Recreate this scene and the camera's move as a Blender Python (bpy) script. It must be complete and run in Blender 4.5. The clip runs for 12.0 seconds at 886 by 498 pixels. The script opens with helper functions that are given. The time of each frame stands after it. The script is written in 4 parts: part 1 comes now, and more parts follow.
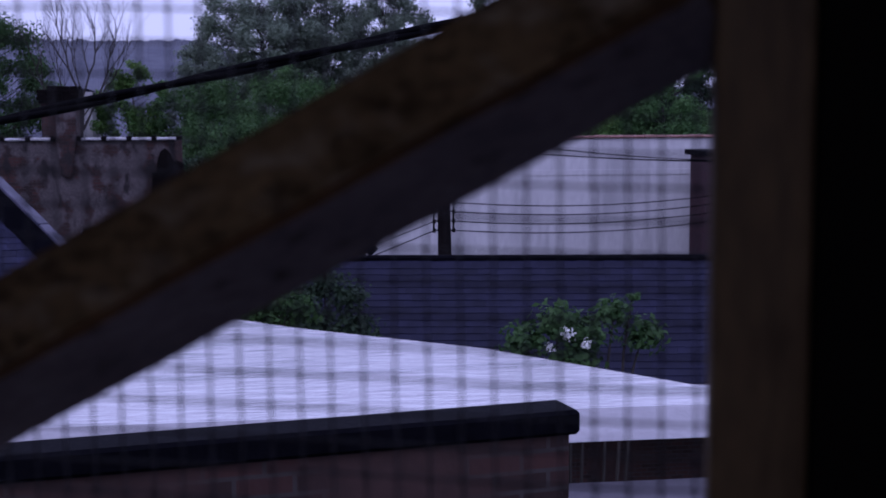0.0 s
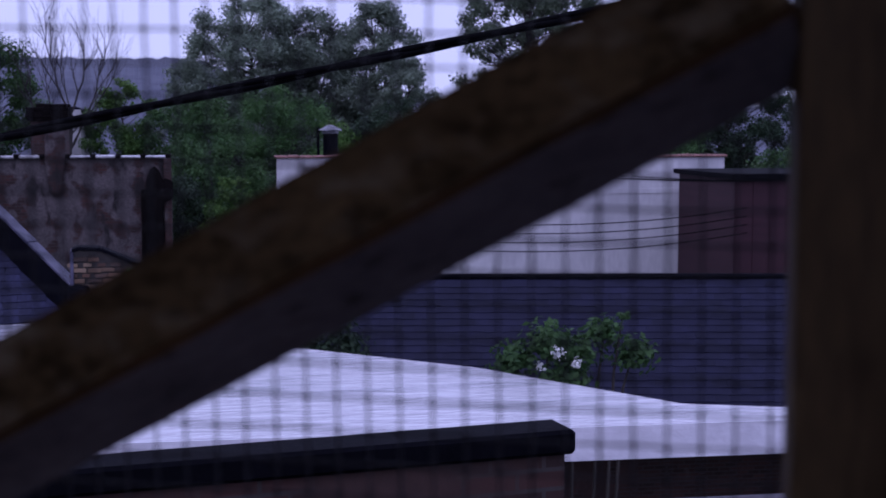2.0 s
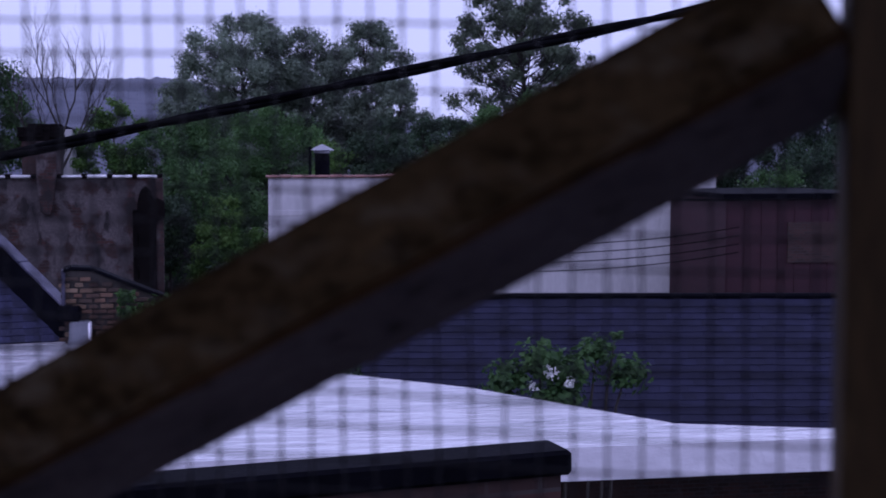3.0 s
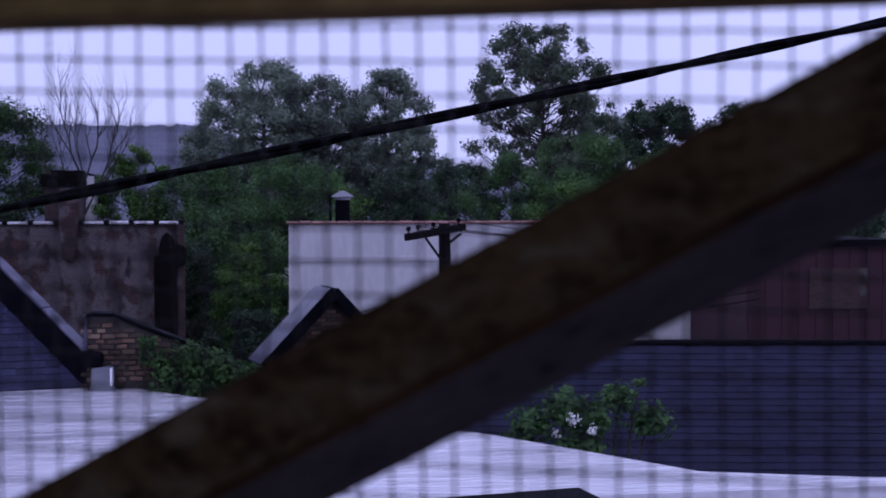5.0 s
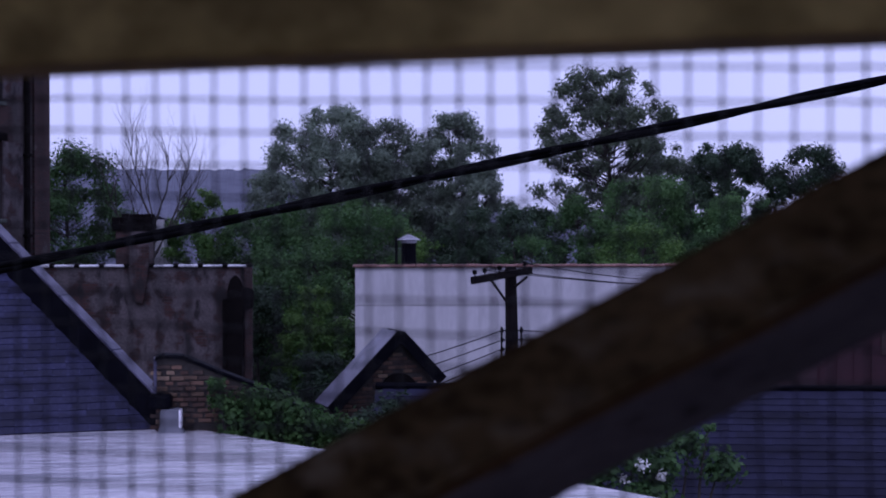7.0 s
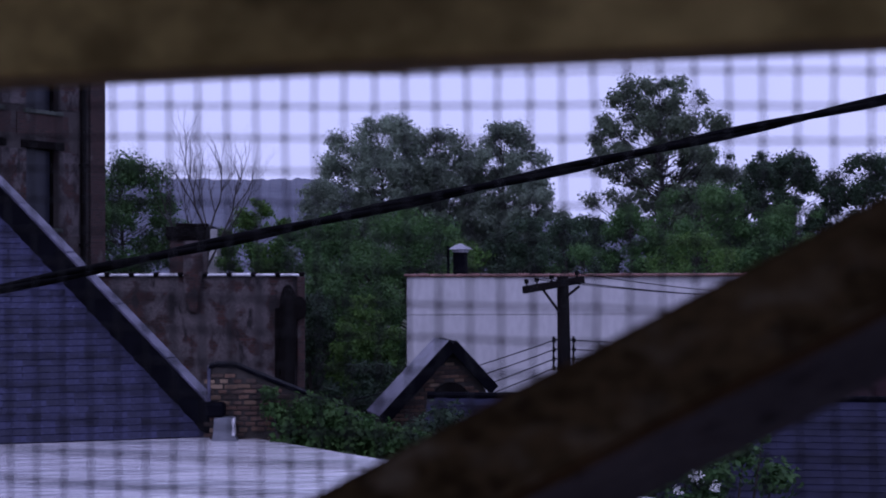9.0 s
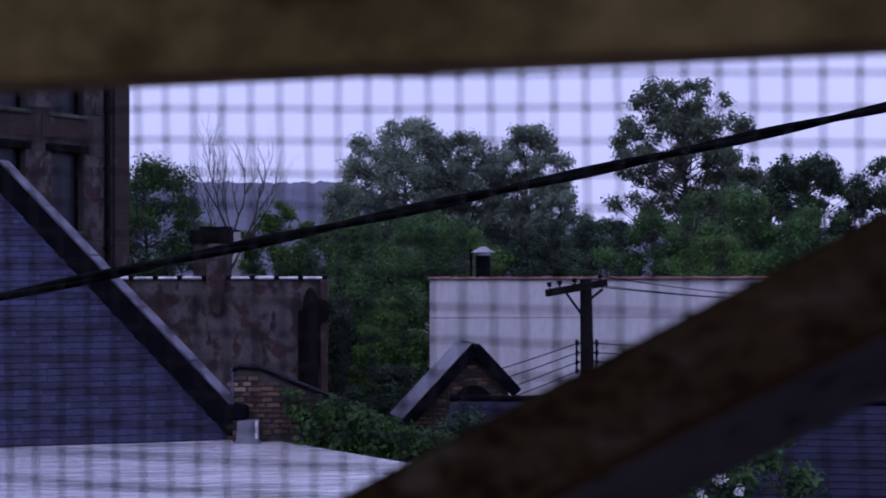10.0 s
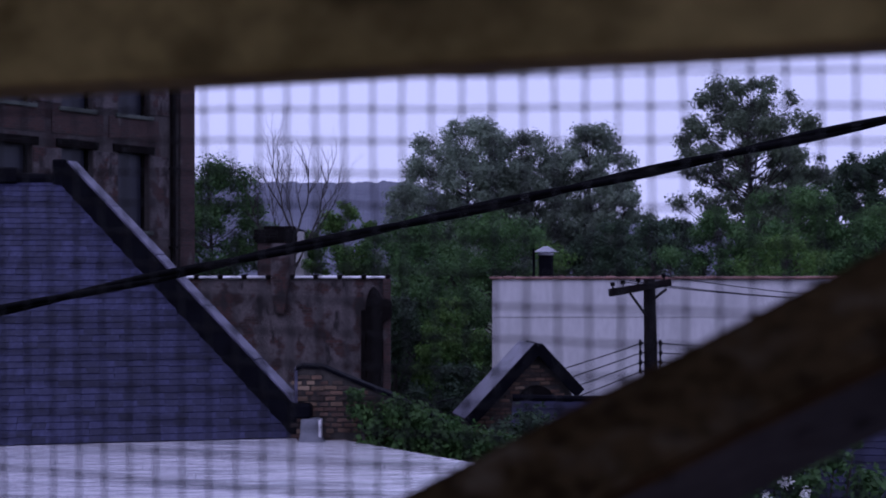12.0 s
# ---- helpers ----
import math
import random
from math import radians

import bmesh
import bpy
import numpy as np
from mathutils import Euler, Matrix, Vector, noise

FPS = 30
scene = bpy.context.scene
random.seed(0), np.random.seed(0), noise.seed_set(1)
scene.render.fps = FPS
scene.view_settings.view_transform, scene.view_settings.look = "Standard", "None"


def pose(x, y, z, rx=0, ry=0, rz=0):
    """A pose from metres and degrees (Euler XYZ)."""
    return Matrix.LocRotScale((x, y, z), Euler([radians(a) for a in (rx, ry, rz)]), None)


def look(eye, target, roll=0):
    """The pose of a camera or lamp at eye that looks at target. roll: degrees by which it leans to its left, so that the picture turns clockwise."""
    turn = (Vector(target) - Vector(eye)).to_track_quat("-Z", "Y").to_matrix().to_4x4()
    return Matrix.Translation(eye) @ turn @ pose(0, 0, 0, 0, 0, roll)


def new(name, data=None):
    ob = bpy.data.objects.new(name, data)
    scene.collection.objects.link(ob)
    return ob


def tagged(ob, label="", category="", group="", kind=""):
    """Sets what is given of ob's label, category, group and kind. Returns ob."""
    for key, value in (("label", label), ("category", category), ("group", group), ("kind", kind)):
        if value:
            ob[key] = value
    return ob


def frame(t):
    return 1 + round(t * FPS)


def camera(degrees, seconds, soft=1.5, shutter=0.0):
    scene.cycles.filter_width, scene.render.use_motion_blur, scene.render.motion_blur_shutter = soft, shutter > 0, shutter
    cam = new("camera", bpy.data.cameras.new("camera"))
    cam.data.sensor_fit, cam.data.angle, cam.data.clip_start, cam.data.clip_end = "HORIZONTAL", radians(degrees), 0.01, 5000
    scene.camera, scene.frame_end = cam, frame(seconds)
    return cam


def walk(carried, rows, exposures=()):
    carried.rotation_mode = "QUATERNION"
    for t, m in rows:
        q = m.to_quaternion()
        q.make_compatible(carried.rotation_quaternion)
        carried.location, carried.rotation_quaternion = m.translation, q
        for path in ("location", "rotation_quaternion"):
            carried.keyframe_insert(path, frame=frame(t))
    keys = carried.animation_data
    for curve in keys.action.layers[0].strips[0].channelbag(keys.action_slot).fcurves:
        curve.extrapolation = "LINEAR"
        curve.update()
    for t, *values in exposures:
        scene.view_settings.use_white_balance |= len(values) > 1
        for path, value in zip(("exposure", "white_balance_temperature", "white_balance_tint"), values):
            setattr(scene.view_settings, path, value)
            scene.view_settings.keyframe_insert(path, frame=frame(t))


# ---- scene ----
cam = camera(36.0, 12.0, soft=1.6)
# One focus, a little before the distance.
cam.data.dof.use_dof = True
cam.data.dof.focus_distance = 4.5
cam.data.dof.aperture_fstop = 11.5

EYE = 8.0                      # height of the camera over the ground
TURN = -16.5                   # heading of the netted opening
UX, UY = math.cos(radians(TURN)), math.sin(radians(TURN))


def slid(s, rise, yaw, pitch, roll=0.0, back=0.0):
    """The camera, slid s metres along the screen from its last place."""
    return pose(s * UX - back * UY * -1, s * UY - back * UX, EYE + rise, 90 + pitch, roll, yaw)


PATH = [
    (0.0, slid(0.1505, 0.0014, -8.41, -5.87, 0.16)),
    (0.5, slid(0.1422, 0.0004, -8.43, -5.54, 0.13)),
    (1.0, slid(0.1318, 0.0006, -8.47, -5.36, 0.0)),
    (1.5, slid(0.1250, 0.0020, -8.60, -5.34, 0.0)),
    (2.0, slid(0.1190, 0.0030, -8.90, -5.09, 0.0)),
    (2.5, slid(0.1093, 0.0047, -9.15, -4.74, 0.0)),
    (3.0, slid(0.1003, 0.0053, -9.27, -4.27, 0.0, -0.004)),
    (4.0, slid(0.0780, 0.0045, -9.05, -3.22)),
    (5.0, slid(0.0530, 0.0030, -8.49, -2.32)),
    (5.5, slid(0.0445, 0.0030, -8.25, -1.85)),
    (6.0, slid(0.0385, 0.0025, -7.32, -1.26)),
    (6.5, slid(0.0325, 0.0020, -6.50, -0.74)),
    (7.0, slid(0.0262, 0.0015, -5.75, -0.50)),
    (7.5, slid(0.0205, 0.0010, -5.21, -0.33)),
    (8.5, slid(0.0188, 0.0005, -4.05, -0.16)),
    (9.5, slid(0.0186, 0.0000, -3.15, -0.05)),
    (10.0, slid(0.0184, 0.0, -2.63, 0.02)),
    (10.5, slid(0.0182, 0.0, -1.99, 0.07)),
    (11.0, slid(0.0180, 0.0, -1.14, 0.02)),
    (11.5, slid(0.0180, 0.0, -0.47, 0.0)),
    (12.0, slid(0.0180, 0.0, 0.0, 0.0)),
]
walk(cam, PATH, exposures=[(0.0, 0.0, 5050, 39), (3.0, 0.0, 5050, 39), (6.0, -0.05, 5050, 39), (12.0, -0.08, 5090, 39)])

# ---- sky and light: a low overcast evening ----
world = bpy.data.worlds.new("overcast_sky")
scene.world = world
world.use_nodes = True
wn, wl = world.node_tree.nodes, world.node_tree.links
wn.clear()
sky = wn.new("ShaderNodeTexSky")
sky.sky_type = 'NISHITA'
sky.sun_disc = False
sky.sun_elevation, sky.sun_rotation = radians(38), radians(-60)
sky.dust_density = 4.0
clear_sky = wn.new("ShaderNodeBackground")
clear_sky.inputs["Strength"].default_value = 0.05
wl.new(sky.outputs[0], clear_sky.inputs["Color"])
cloud_tc = wn.new("ShaderNodeTexCoord")
cloud_noise = wn.new("ShaderNodeTexNoise")
cloud_noise.inputs["Scale"].default_value = 2.2
cloud_noise.inputs["Detail"].default_value = 4.0
wl.new(cloud_tc.outputs["Generated"], cloud_noise.inputs["Vector"])
cloud_ramp = wn.new("ShaderNodeValToRGB")
cloud_ramp.color_ramp.elements[0].position, cloud_ramp.color_ramp.elements[1].position = 0.3, 0.7
cloud_ramp.color_ramp.elements[0].color = (0.46, 0.47, 0.55, 1)
cloud_ramp.color_ramp.elements[1].color = (0.56, 0.56, 0.62, 1)
wl.new(cloud_noise.outputs[0], cloud_ramp.inputs[0])
cloud = wn.new("ShaderNodeBackground")
cloud.inputs["Strength"].default_value = 1.53
wl.new(cloud_ramp.outputs[0], cloud.inputs["Color"])
cover = wn.new("ShaderNodeMixShader")
cover.inputs[0].default_value = 0.85
wl.new(clear_sky.outputs[0], cover.inputs[1])
wl.new(cloud.outputs[0], cover.inputs[2])
world_out = wn.new("ShaderNodeOutputWorld")
wl.new(cover.outputs[0], world_out.inputs["Surface"])

sun_data = bpy.data.lights.new("sun", 'SUN')
sun_data.energy, sun_data.angle, sun_data.color = 0.5, radians(25), (1.0, 0.96, 0.92)
sun = new("sun", sun_data)
sun.matrix_world = look((-20, -12, 40), (0, 20, 0))


# ---- materials ----
def material(name, dark, light, scale=4.0, rough=0.7, bump=0.2, metal=0.0, stretch=(1, 1, 1), fine=12.0,
             per_piece=0.0, stain=None, stain_at=(0.55, 0.7), stain_scale=1.2, coat=0.0, relief=0.01, gloss_var=0.15, spec=0.35, palette=(),
             streak=None, streak_at=(0.56, 0.68), streak_size=(5.0, 5.0, 0.5), bricks=None):
    """Two-scale mottled surface; optional stains with an edge and a shade of its own for every piece."""
    m = bpy.data.materials.new(name)
    m.use_nodes = True
    nt, nl = m.node_tree.nodes, m.node_tree.links
    bsdf = nt["Principled BSDF"]
    tc = nt.new("ShaderNodeTexCoord")
    mp = nt.new("ShaderNodeMapping")
    mp.inputs["Scale"].default_value = stretch
    nl.new(tc.outputs["Object"], mp.inputs["Vector"])
    big = nt.new("ShaderNodeTexNoise")
    big.inputs["Scale"].default_value, big.inputs["Detail"].default_value = scale, 5.0
    small = nt.new("ShaderNodeTexNoise")
    small.inputs["Scale"].default_value, small.inputs["Detail"].default_value = scale * fine, 6.0
    nl.new(mp.outputs[0], big.inputs["Vector"])
    nl.new(mp.outputs[0], small.inputs["Vector"])
    add = nt.new("ShaderNodeMath")
    add.operation = 'MULTIPLY_ADD'
    add.inputs[1].default_value = 0.5
    half = nt.new("ShaderNodeMath")
    half.operation = 'MULTIPLY'
    half.inputs[1].default_value = 0.5
    nl.new(small.outputs[0], half.inputs[0])
    nl.new(big.outputs[0], add.inputs[0])
    nl.new(half.outputs[0], add.inputs[2])
    ramp = nt.new("ShaderNodeValToRGB")
    ramp.color_ramp.elements[0].position, ramp.color_ramp.elements[1].position = 0.34, 0.66
    ramp.color_ramp.elements[0].color, ramp.color_ramp.elements[1].color = (*dark, 1), (*light, 1)
    nl.new(add.outputs[0], ramp.inputs[0])
    colour = ramp.outputs[0]
    shown = None
    if bricks:
        turned = nt.new("ShaderNodeSeparateXYZ")
        nl.new(tc.outputs["Object"], turned.inputs[0])
        flat_way = nt.new("ShaderNodeCombineXYZ")
        nl.new(turned.outputs["X"], flat_way.inputs["X"])
        nl.new(turned.outputs["Z"], flat_way.inputs["Y"])
        laid = nt.new("ShaderNodeTexBrick")
        laid.inputs["Scale"].default_value = 1.0
        laid.inputs["Brick Width"].default_value, laid.inputs["Row Height"].default_value = 0.23, 0.08
        laid.inputs["Mortar Size"].default_value, laid.inputs["Bias"].default_value = 0.009, 0.1
        for key, c in zip(("Color1", "Color2", "Mortar"), bricks):
            laid.inputs[key].default_value = (*c, 1)
        nl.new(flat_way.outputs[0], laid.inputs["Vector"])
        shown = laid.outputs["Color"]
    if stain:
        sn = nt.new("ShaderNodeTexNoise")
        sn.inputs["Scale"].default_value, sn.inputs["Detail"].default_value = stain_scale, 8.0
        nl.new(mp.outputs[0], sn.inputs["Vector"])
        sr = nt.new("ShaderNodeMapRange")
        sr.inputs["From Min"].default_value, sr.inputs["From Max"].default_value = stain_at
        nl.new(sn.outputs[0], sr.inputs["Value"])
        mix = nt.new("ShaderNodeMix")
        mix.data_type = 'RGBA'
        nl.new(sr.outputs[0], mix.inputs["Factor"])
        nl.new(colour, mix.inputs["A"])
        mix.inputs["B"].default_value = (*stain, 1)
        if shown:
            nl.new(shown, mix.inputs["B"])
        colour = mix.outputs["Result"]
    if streak:
        sm = nt.new("ShaderNodeMapping")
        sm.inputs["Scale"].default_value = streak_size
        nl.new(tc.outputs["Object"], sm.inputs["Vector"])
        kn = nt.new("ShaderNodeTexNoise")
        kn.inputs["Scale"].default_value, kn.inputs["Detail"].default_value = 0.6, 6.0
        nl.new(sm.outputs[0], kn.inputs["Vector"])
        kr = nt.new("ShaderNodeMapRange")
        kr.inputs["From Min"].default_value, kr.inputs["From Max"].default_value = streak_at
        nl.new(kn.outputs[0], kr.inputs["Value"])
        run = nt.new("ShaderNodeMix")
        run.data_type = 'RGBA'
        nl.new(kr.outputs[0], run.inputs["Factor"])
        nl.new(colour, run.inputs["A"])
        run.inputs["B"].default_value = (*streak, 1)
        colour = run.outputs["Result"]
    if palette:
        who = nt.new("ShaderNodeObjectInfo")
        shades = nt.new("ShaderNodeValToRGB")
        shades.color_ramp.interpolation = 'CONSTANT'
        for k, c in enumerate(palette):
            el = shades.color_ramp.elements[0] if k == 0 else shades.color_ramp.elements.new(k / len(palette))
            el.color = (*c, 1)
        shades.color_ramp.elements.remove(shades.color_ramp.elements[-1])
        nl.new(who.outputs["Random"], shades.inputs[0])
        tone = nt.new("ShaderNodeMix")
        tone.data_type = 'RGBA'
        tone.inputs["Factor"].default_value = 0.65
        nl.new(colour, tone.inputs["A"])
        nl.new(shades.outputs[0], tone.inputs["B"])
        colour = tone.outputs["Result"]
    if per_piece:
        info = nt.new("ShaderNodeObjectInfo")
        geo = nt.new("ShaderNodeNewGeometry")
        both = nt.new("ShaderNodeMath")
        both.operation = 'ADD'
        nl.new(info.outputs["Random"], both.inputs[0])
        nl.new(geo.outputs["Random Per Island"], both.inputs[1])
        rng = nt.new("ShaderNodeMapRange")
        rng.inputs["From Max"].default_value = 2.0
        rng.inputs["To Min"].default_value, rng.inputs["To Max"].default_value = 1 - per_piece, 1 + per_piece
        nl.new(both.outputs[0], rng.inputs["Value"])
        hsv = nt.new("ShaderNodeHueSaturation")
        nl.new(rng.outputs[0], hsv.inputs["Value"])
        nl.new(colour, hsv.inputs["Color"])
        colour = hsv.outputs[0]
    nl.new(colour, bsdf.inputs["Base Color"])
    gl = nt.new("ShaderNodeMapRange")
    gl.inputs["To Min"].default_value, gl.inputs["To Max"].default_value = max(0.03, rough - gloss_var), min(1, rough + gloss_var)
    nl.new(small.outputs[0], gl.inputs["Value"])
    nl.new(gl.outputs[0], bsdf.inputs["Roughness"])
    bsdf.inputs["Metallic"].default_value = metal
    bsdf.inputs["Specular IOR Level"].default_value = spec
    bsdf.inputs["Coat Weight"].default_value = coat
    bsdf.inputs["Coat Roughness"].default_value = 0.15
    if bump:
        bp = nt.new("ShaderNodeBump")
        bp.inputs["Strength"].default_value, bp.inputs["Distance"].default_value = bump, relief
        nl.new(add.outputs[0], bp.inputs["Height"])
        nl.new(bp.outputs[0], bsdf.inputs["Normal"])
    return m


M_BRACE = material("weathered_brace_wood", (0.040, 0.026, 0.010), (0.17, 0.115, 0.050), 32, 0.6, 0.5, stretch=(0.6, 1, 1), fine=7,
                   stain=(0.205, 0.165, 0.105), stain_at=(0.50, 0.70), stain_scale=75, relief=0.001, spec=0.1,
                   streak=(0.026, 0.016, 0.007), streak_at=(0.56, 0.70), streak_size=(90, 150, 150))
# Bluish light on the brace's underside is put into this wood colour.
M_BRACE_UNDER = material("brace_wood_sky_tint", (0.062, 0.060, 0.074), (0.15, 0.143, 0.162), 40, 0.7, 0.4, stretch=(0.5, 1, 1), fine=6,
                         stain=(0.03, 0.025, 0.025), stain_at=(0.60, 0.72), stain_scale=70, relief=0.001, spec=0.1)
M_ARRIS = material("rubbed_brown_arris", (0.030, 0.017, 0.007), (0.095, 0.052, 0.021), 30, 0.55, 0.4, stretch=(0.5, 1, 1), fine=6, relief=0.001, spec=0.1)
M_POST = material("weathered_post_wood", (0.05, 0.033, 0.015), (0.125, 0.085, 0.04), 30, 0.55, 0.3, stretch=(1, 1, 0.25), fine=6,
                  stain=(0.19, 0.145, 0.08), stain_at=(0.56, 0.72), stain_scale=28, relief=0.001, spec=0.1)
M_RAIL = material("yellowed_rail_wood", (0.19, 0.135, 0.04), (0.66, 0.52, 0.19), 12, 0.7, 0.25, stretch=(0.7, 1, 1), fine=5, relief=0.001, spec=0.15,
                  stain=(0.09, 0.06, 0.02), stain_at=(0.52, 0.66), stain_scale=11)
# The jamb stands in shade, which is put into this near-black colour.
M_JAMB_SHADE = material("jamb_shade_black", (0.003, 0.0026, 0.0022), (0.008, 0.0065, 0.005), 30, 0.7, 0.3, stretch=(1, 1, 0.3), stain=(0.06, 0.045, 0.035),
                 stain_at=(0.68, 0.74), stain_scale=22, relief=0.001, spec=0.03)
M_NET = material("black_plastic_net", (0.006, 0.006, 0.009), (0.014, 0.014, 0.02), 90, 0.45, 0.15, relief=0.0004)
M_LOFT = material("bare_loft_boards", (0.22, 0.14, 0.07), (0.42, 0.29, 0.16), 5, 0.7, 0.3, stretch=(1, 6, 6))
M_SLATE = material("blue_grey_slate", (0.009, 0.009, 0.025), (0.029, 0.029, 0.068), 6, 0.5, 0.4, per_piece=0.75, relief=0.004, spec=0.2,
                   stain=(0.042, 0.042, 0.085), stain_at=(0.60, 0.76), stain_scale=9, stretch=(2.0, 1, 1))
# Darker version of the slate colour, for the flatter long roof and far house.
M_DARK_SLATE = material("darker_slate", (0.005, 0.005, 0.014), (0.013, 0.013, 0.032), 3, 0.65, 0.3, per_piece=0.5, relief=0.004, spec=0.15)
M_SLATE_BED = material("dark_roof_bed", (0.008, 0.008, 0.013), (0.015, 0.015, 0.022), 3, 0.8, 0.2)
M_CAP = material("lead_coping", (0.055, 0.05, 0.085), (0.11, 0.105, 0.155), 5, 0.35, 0.3, metal=0.3, stain=(0.035, 0.035, 0.06), stain_at=(0.5, 0.65), stain_scale=3, relief=0.004)
M_PITCH = material("black_painted_upstand", (0.0015, 0.0015, 0.003), (0.005, 0.005, 0.008), 4, 0.7, 0.3, spec=0.03)
M_MEMBRANE = material("wet_white_membrane", (0.58, 0.56, 0.60), (0.76, 0.74, 0.78), 1.9, 0.06, 1.0, stretch=(0.7, 2.8, 1), fine=2.6, gloss_var=0.04, relief=0.05, spec=0.8,
                      stain=(0.34, 0.34, 0.37), stain_at=(0.52, 0.74), stain_scale=0.5, coat=0.3)
M_FLASH = material("grey_flashing", (0.10, 0.105, 0.125), (0.19, 0.19, 0.22), 5, 0.35, 0.2)
M_TOWER = material("sooty_rendered_brick", (0.030, 0.025, 0.025), (0.075, 0.062, 0.060), 1.4, 0.85, 0.5, fine=9,
                   stain=(0.042, 0.016, 0.014), stain_at=(0.50, 0.56), stain_scale=0.8, relief=0.02,
                   bricks=((0.040, 0.016, 0.014), (0.022, 0.012, 0.012), (0.03, 0.026, 0.026)), streak=(0.008, 0.007, 0.008), streak_size=(1.6, 1.6, 0.3))
M_RUST = material("old_red_brick_wall", (0.026, 0.014, 0.013), (0.058, 0.032, 0.029), 1.2, 0.85, 0.5, fine=10, relief=0.02,
                  stain=(0.10, 0.085, 0.08), stain_at=(0.40, 0.50), stain_scale=1.1, bricks=((0.058, 0.025, 0.022), (0.026, 0.014, 0.013), (0.045, 0.038, 0.037)),
                  streak=(0.09, 0.08, 0.078), streak_at=(0.60, 0.68), streak_size=(2.5, 2.5, 1.6))
M_RENDER = material("stained_grey_render", (0.042, 0.035, 0.037), (0.115, 0.095, 0.098), 2.2, 0.9, 0.5, fine=8, relief=0.02,
                    stain=(0.038, 0.016, 0.015), stain_at=(0.50, 0.56), stain_scale=1.9, bricks=((0.060, 0.023, 0.020), (0.026, 0.013, 0.012), (0.04, 0.034, 0.033)),
                    streak=(0.018, 0.014, 0.015), streak_at=(0.54, 0.64), streak_size=(5.5, 5.5, 2.2))
M_SOOT = material("soot_black_masonry", (0.003, 0.0027, 0.003), (0.010, 0.008, 0.008), 2, 0.9, 0.4, spec=0.04)
M_TILE = material("glazed_coping_tile", (0.55, 0.53, 0.57), (0.78, 0.76, 0.80), 3, 0.25, 0.1, per_piece=0.35)
M_REDTILE = material("red_clay_coping_tile", (0.20, 0.09, 0.075), (0.36, 0.2, 0.18), 3, 0.6, 0.2, per_piece=0.3)
M_WHITE = material("off_white_painted_wall", (0.48, 0.46, 0.49), (0.62, 0.60, 0.62), 0.5, 0.8, 0.25, fine=14, stretch=(1, 1, 0.35),
                   stain=(0.36, 0.35, 0.37), stain_at=(0.50, 0.72), stain_scale=0.6, streak=(0.27, 0.26, 0.28), streak_at=(0.58, 0.82), streak_size=(2.6, 2.6, 0.3))
M_BRICK = material("mixed_tan_and_red_brick", (0.06, 0.034, 0.022), (0.15, 0.095, 0.062), 16, 0.75, 0.5, per_piece=0.6, relief=0.006,
                   stain=(0.02, 0.017, 0.016), stain_at=(0.54, 0.68), stain_scale=7,
                   palette=((0.055, 0.025, 0.018), (0.14, 0.088, 0.054), (0.024, 0.016, 0.015), (0.085, 0.040, 0.026), (0.018, 0.013, 0.012), (0.19, 0.135, 0.088), (0.06, 0.032, 0.023), (0.035, 0.02, 0.016), (0.10, 0.056, 0.036)))
M_MORTAR = material("dark_mortar", (0.025, 0.022, 0.02), (0.05, 0.043, 0.038), 12, 0.95, 0.3)
M_POLE = material("creosoted_pole", (0.006, 0.005, 0.006), (0.016, 0.013, 0.013), 4, 0.8, 0.4, stretch=(3, 3, 0.4), spec=0.04)
M_ZINC = material("galvanised_sheet", (0.22, 0.22, 0.25), (0.36, 0.36, 0.4), 6, 0.45, 0.1, metal=0.6)
M_CABLE = material("black_cable_sheath", (0.0012, 0.0012, 0.002), (0.003, 0.003, 0.004), 20, 0.6, 0.1, relief=0.001, spec=0.03)
M_GLASS = material("dark_window_board", (0.009, 0.010, 0.018), (0.022, 0.023, 0.036), 2, 0.4, 0.1)
M_SILL = material("green_stone_sill", (0.045, 0.055, 0.048), (0.09, 0.10, 0.085), 5, 0.8, 0.3)
M_MAROON = material("maroon_boarding", (0.022, 0.007, 0.012), (0.045, 0.015, 0.022), 1.0, 0.75, 0.3, stretch=(0.3, 0.3, 5))
M_GROUND = material("rough_grass_ground", (0.03, 0.045, 0.02), (0.07, 0.085, 0.04), 0.15, 0.95, 0.4, relief=0.05)
M_YARD = material("dark_felt_roof", (0.07, 0.064, 0.08), (0.13, 0.12, 0.145), 0.8, 0.6, 0.3)
# Distance haze is put into the hill's blue-grey base colour.
M_HILL = material("far_hill_haze_blue", (0.075, 0.08, 0.115), (0.12, 0.125, 0.165), 0.02, 1.0, 0.6, fine=8, relief=3.0)
M_BARK = material("grey_brown_bark", (0.03, 0.026, 0.024), (0.065, 0.056, 0.05), 3, 0.9, 0.5, stretch=(2, 2, 0.4))
M_BLOSSOM = material("white_blossom", (0.6, 0.6, 0.58), (0.8, 0.8, 0.78), 8, 0.7, 0.0)


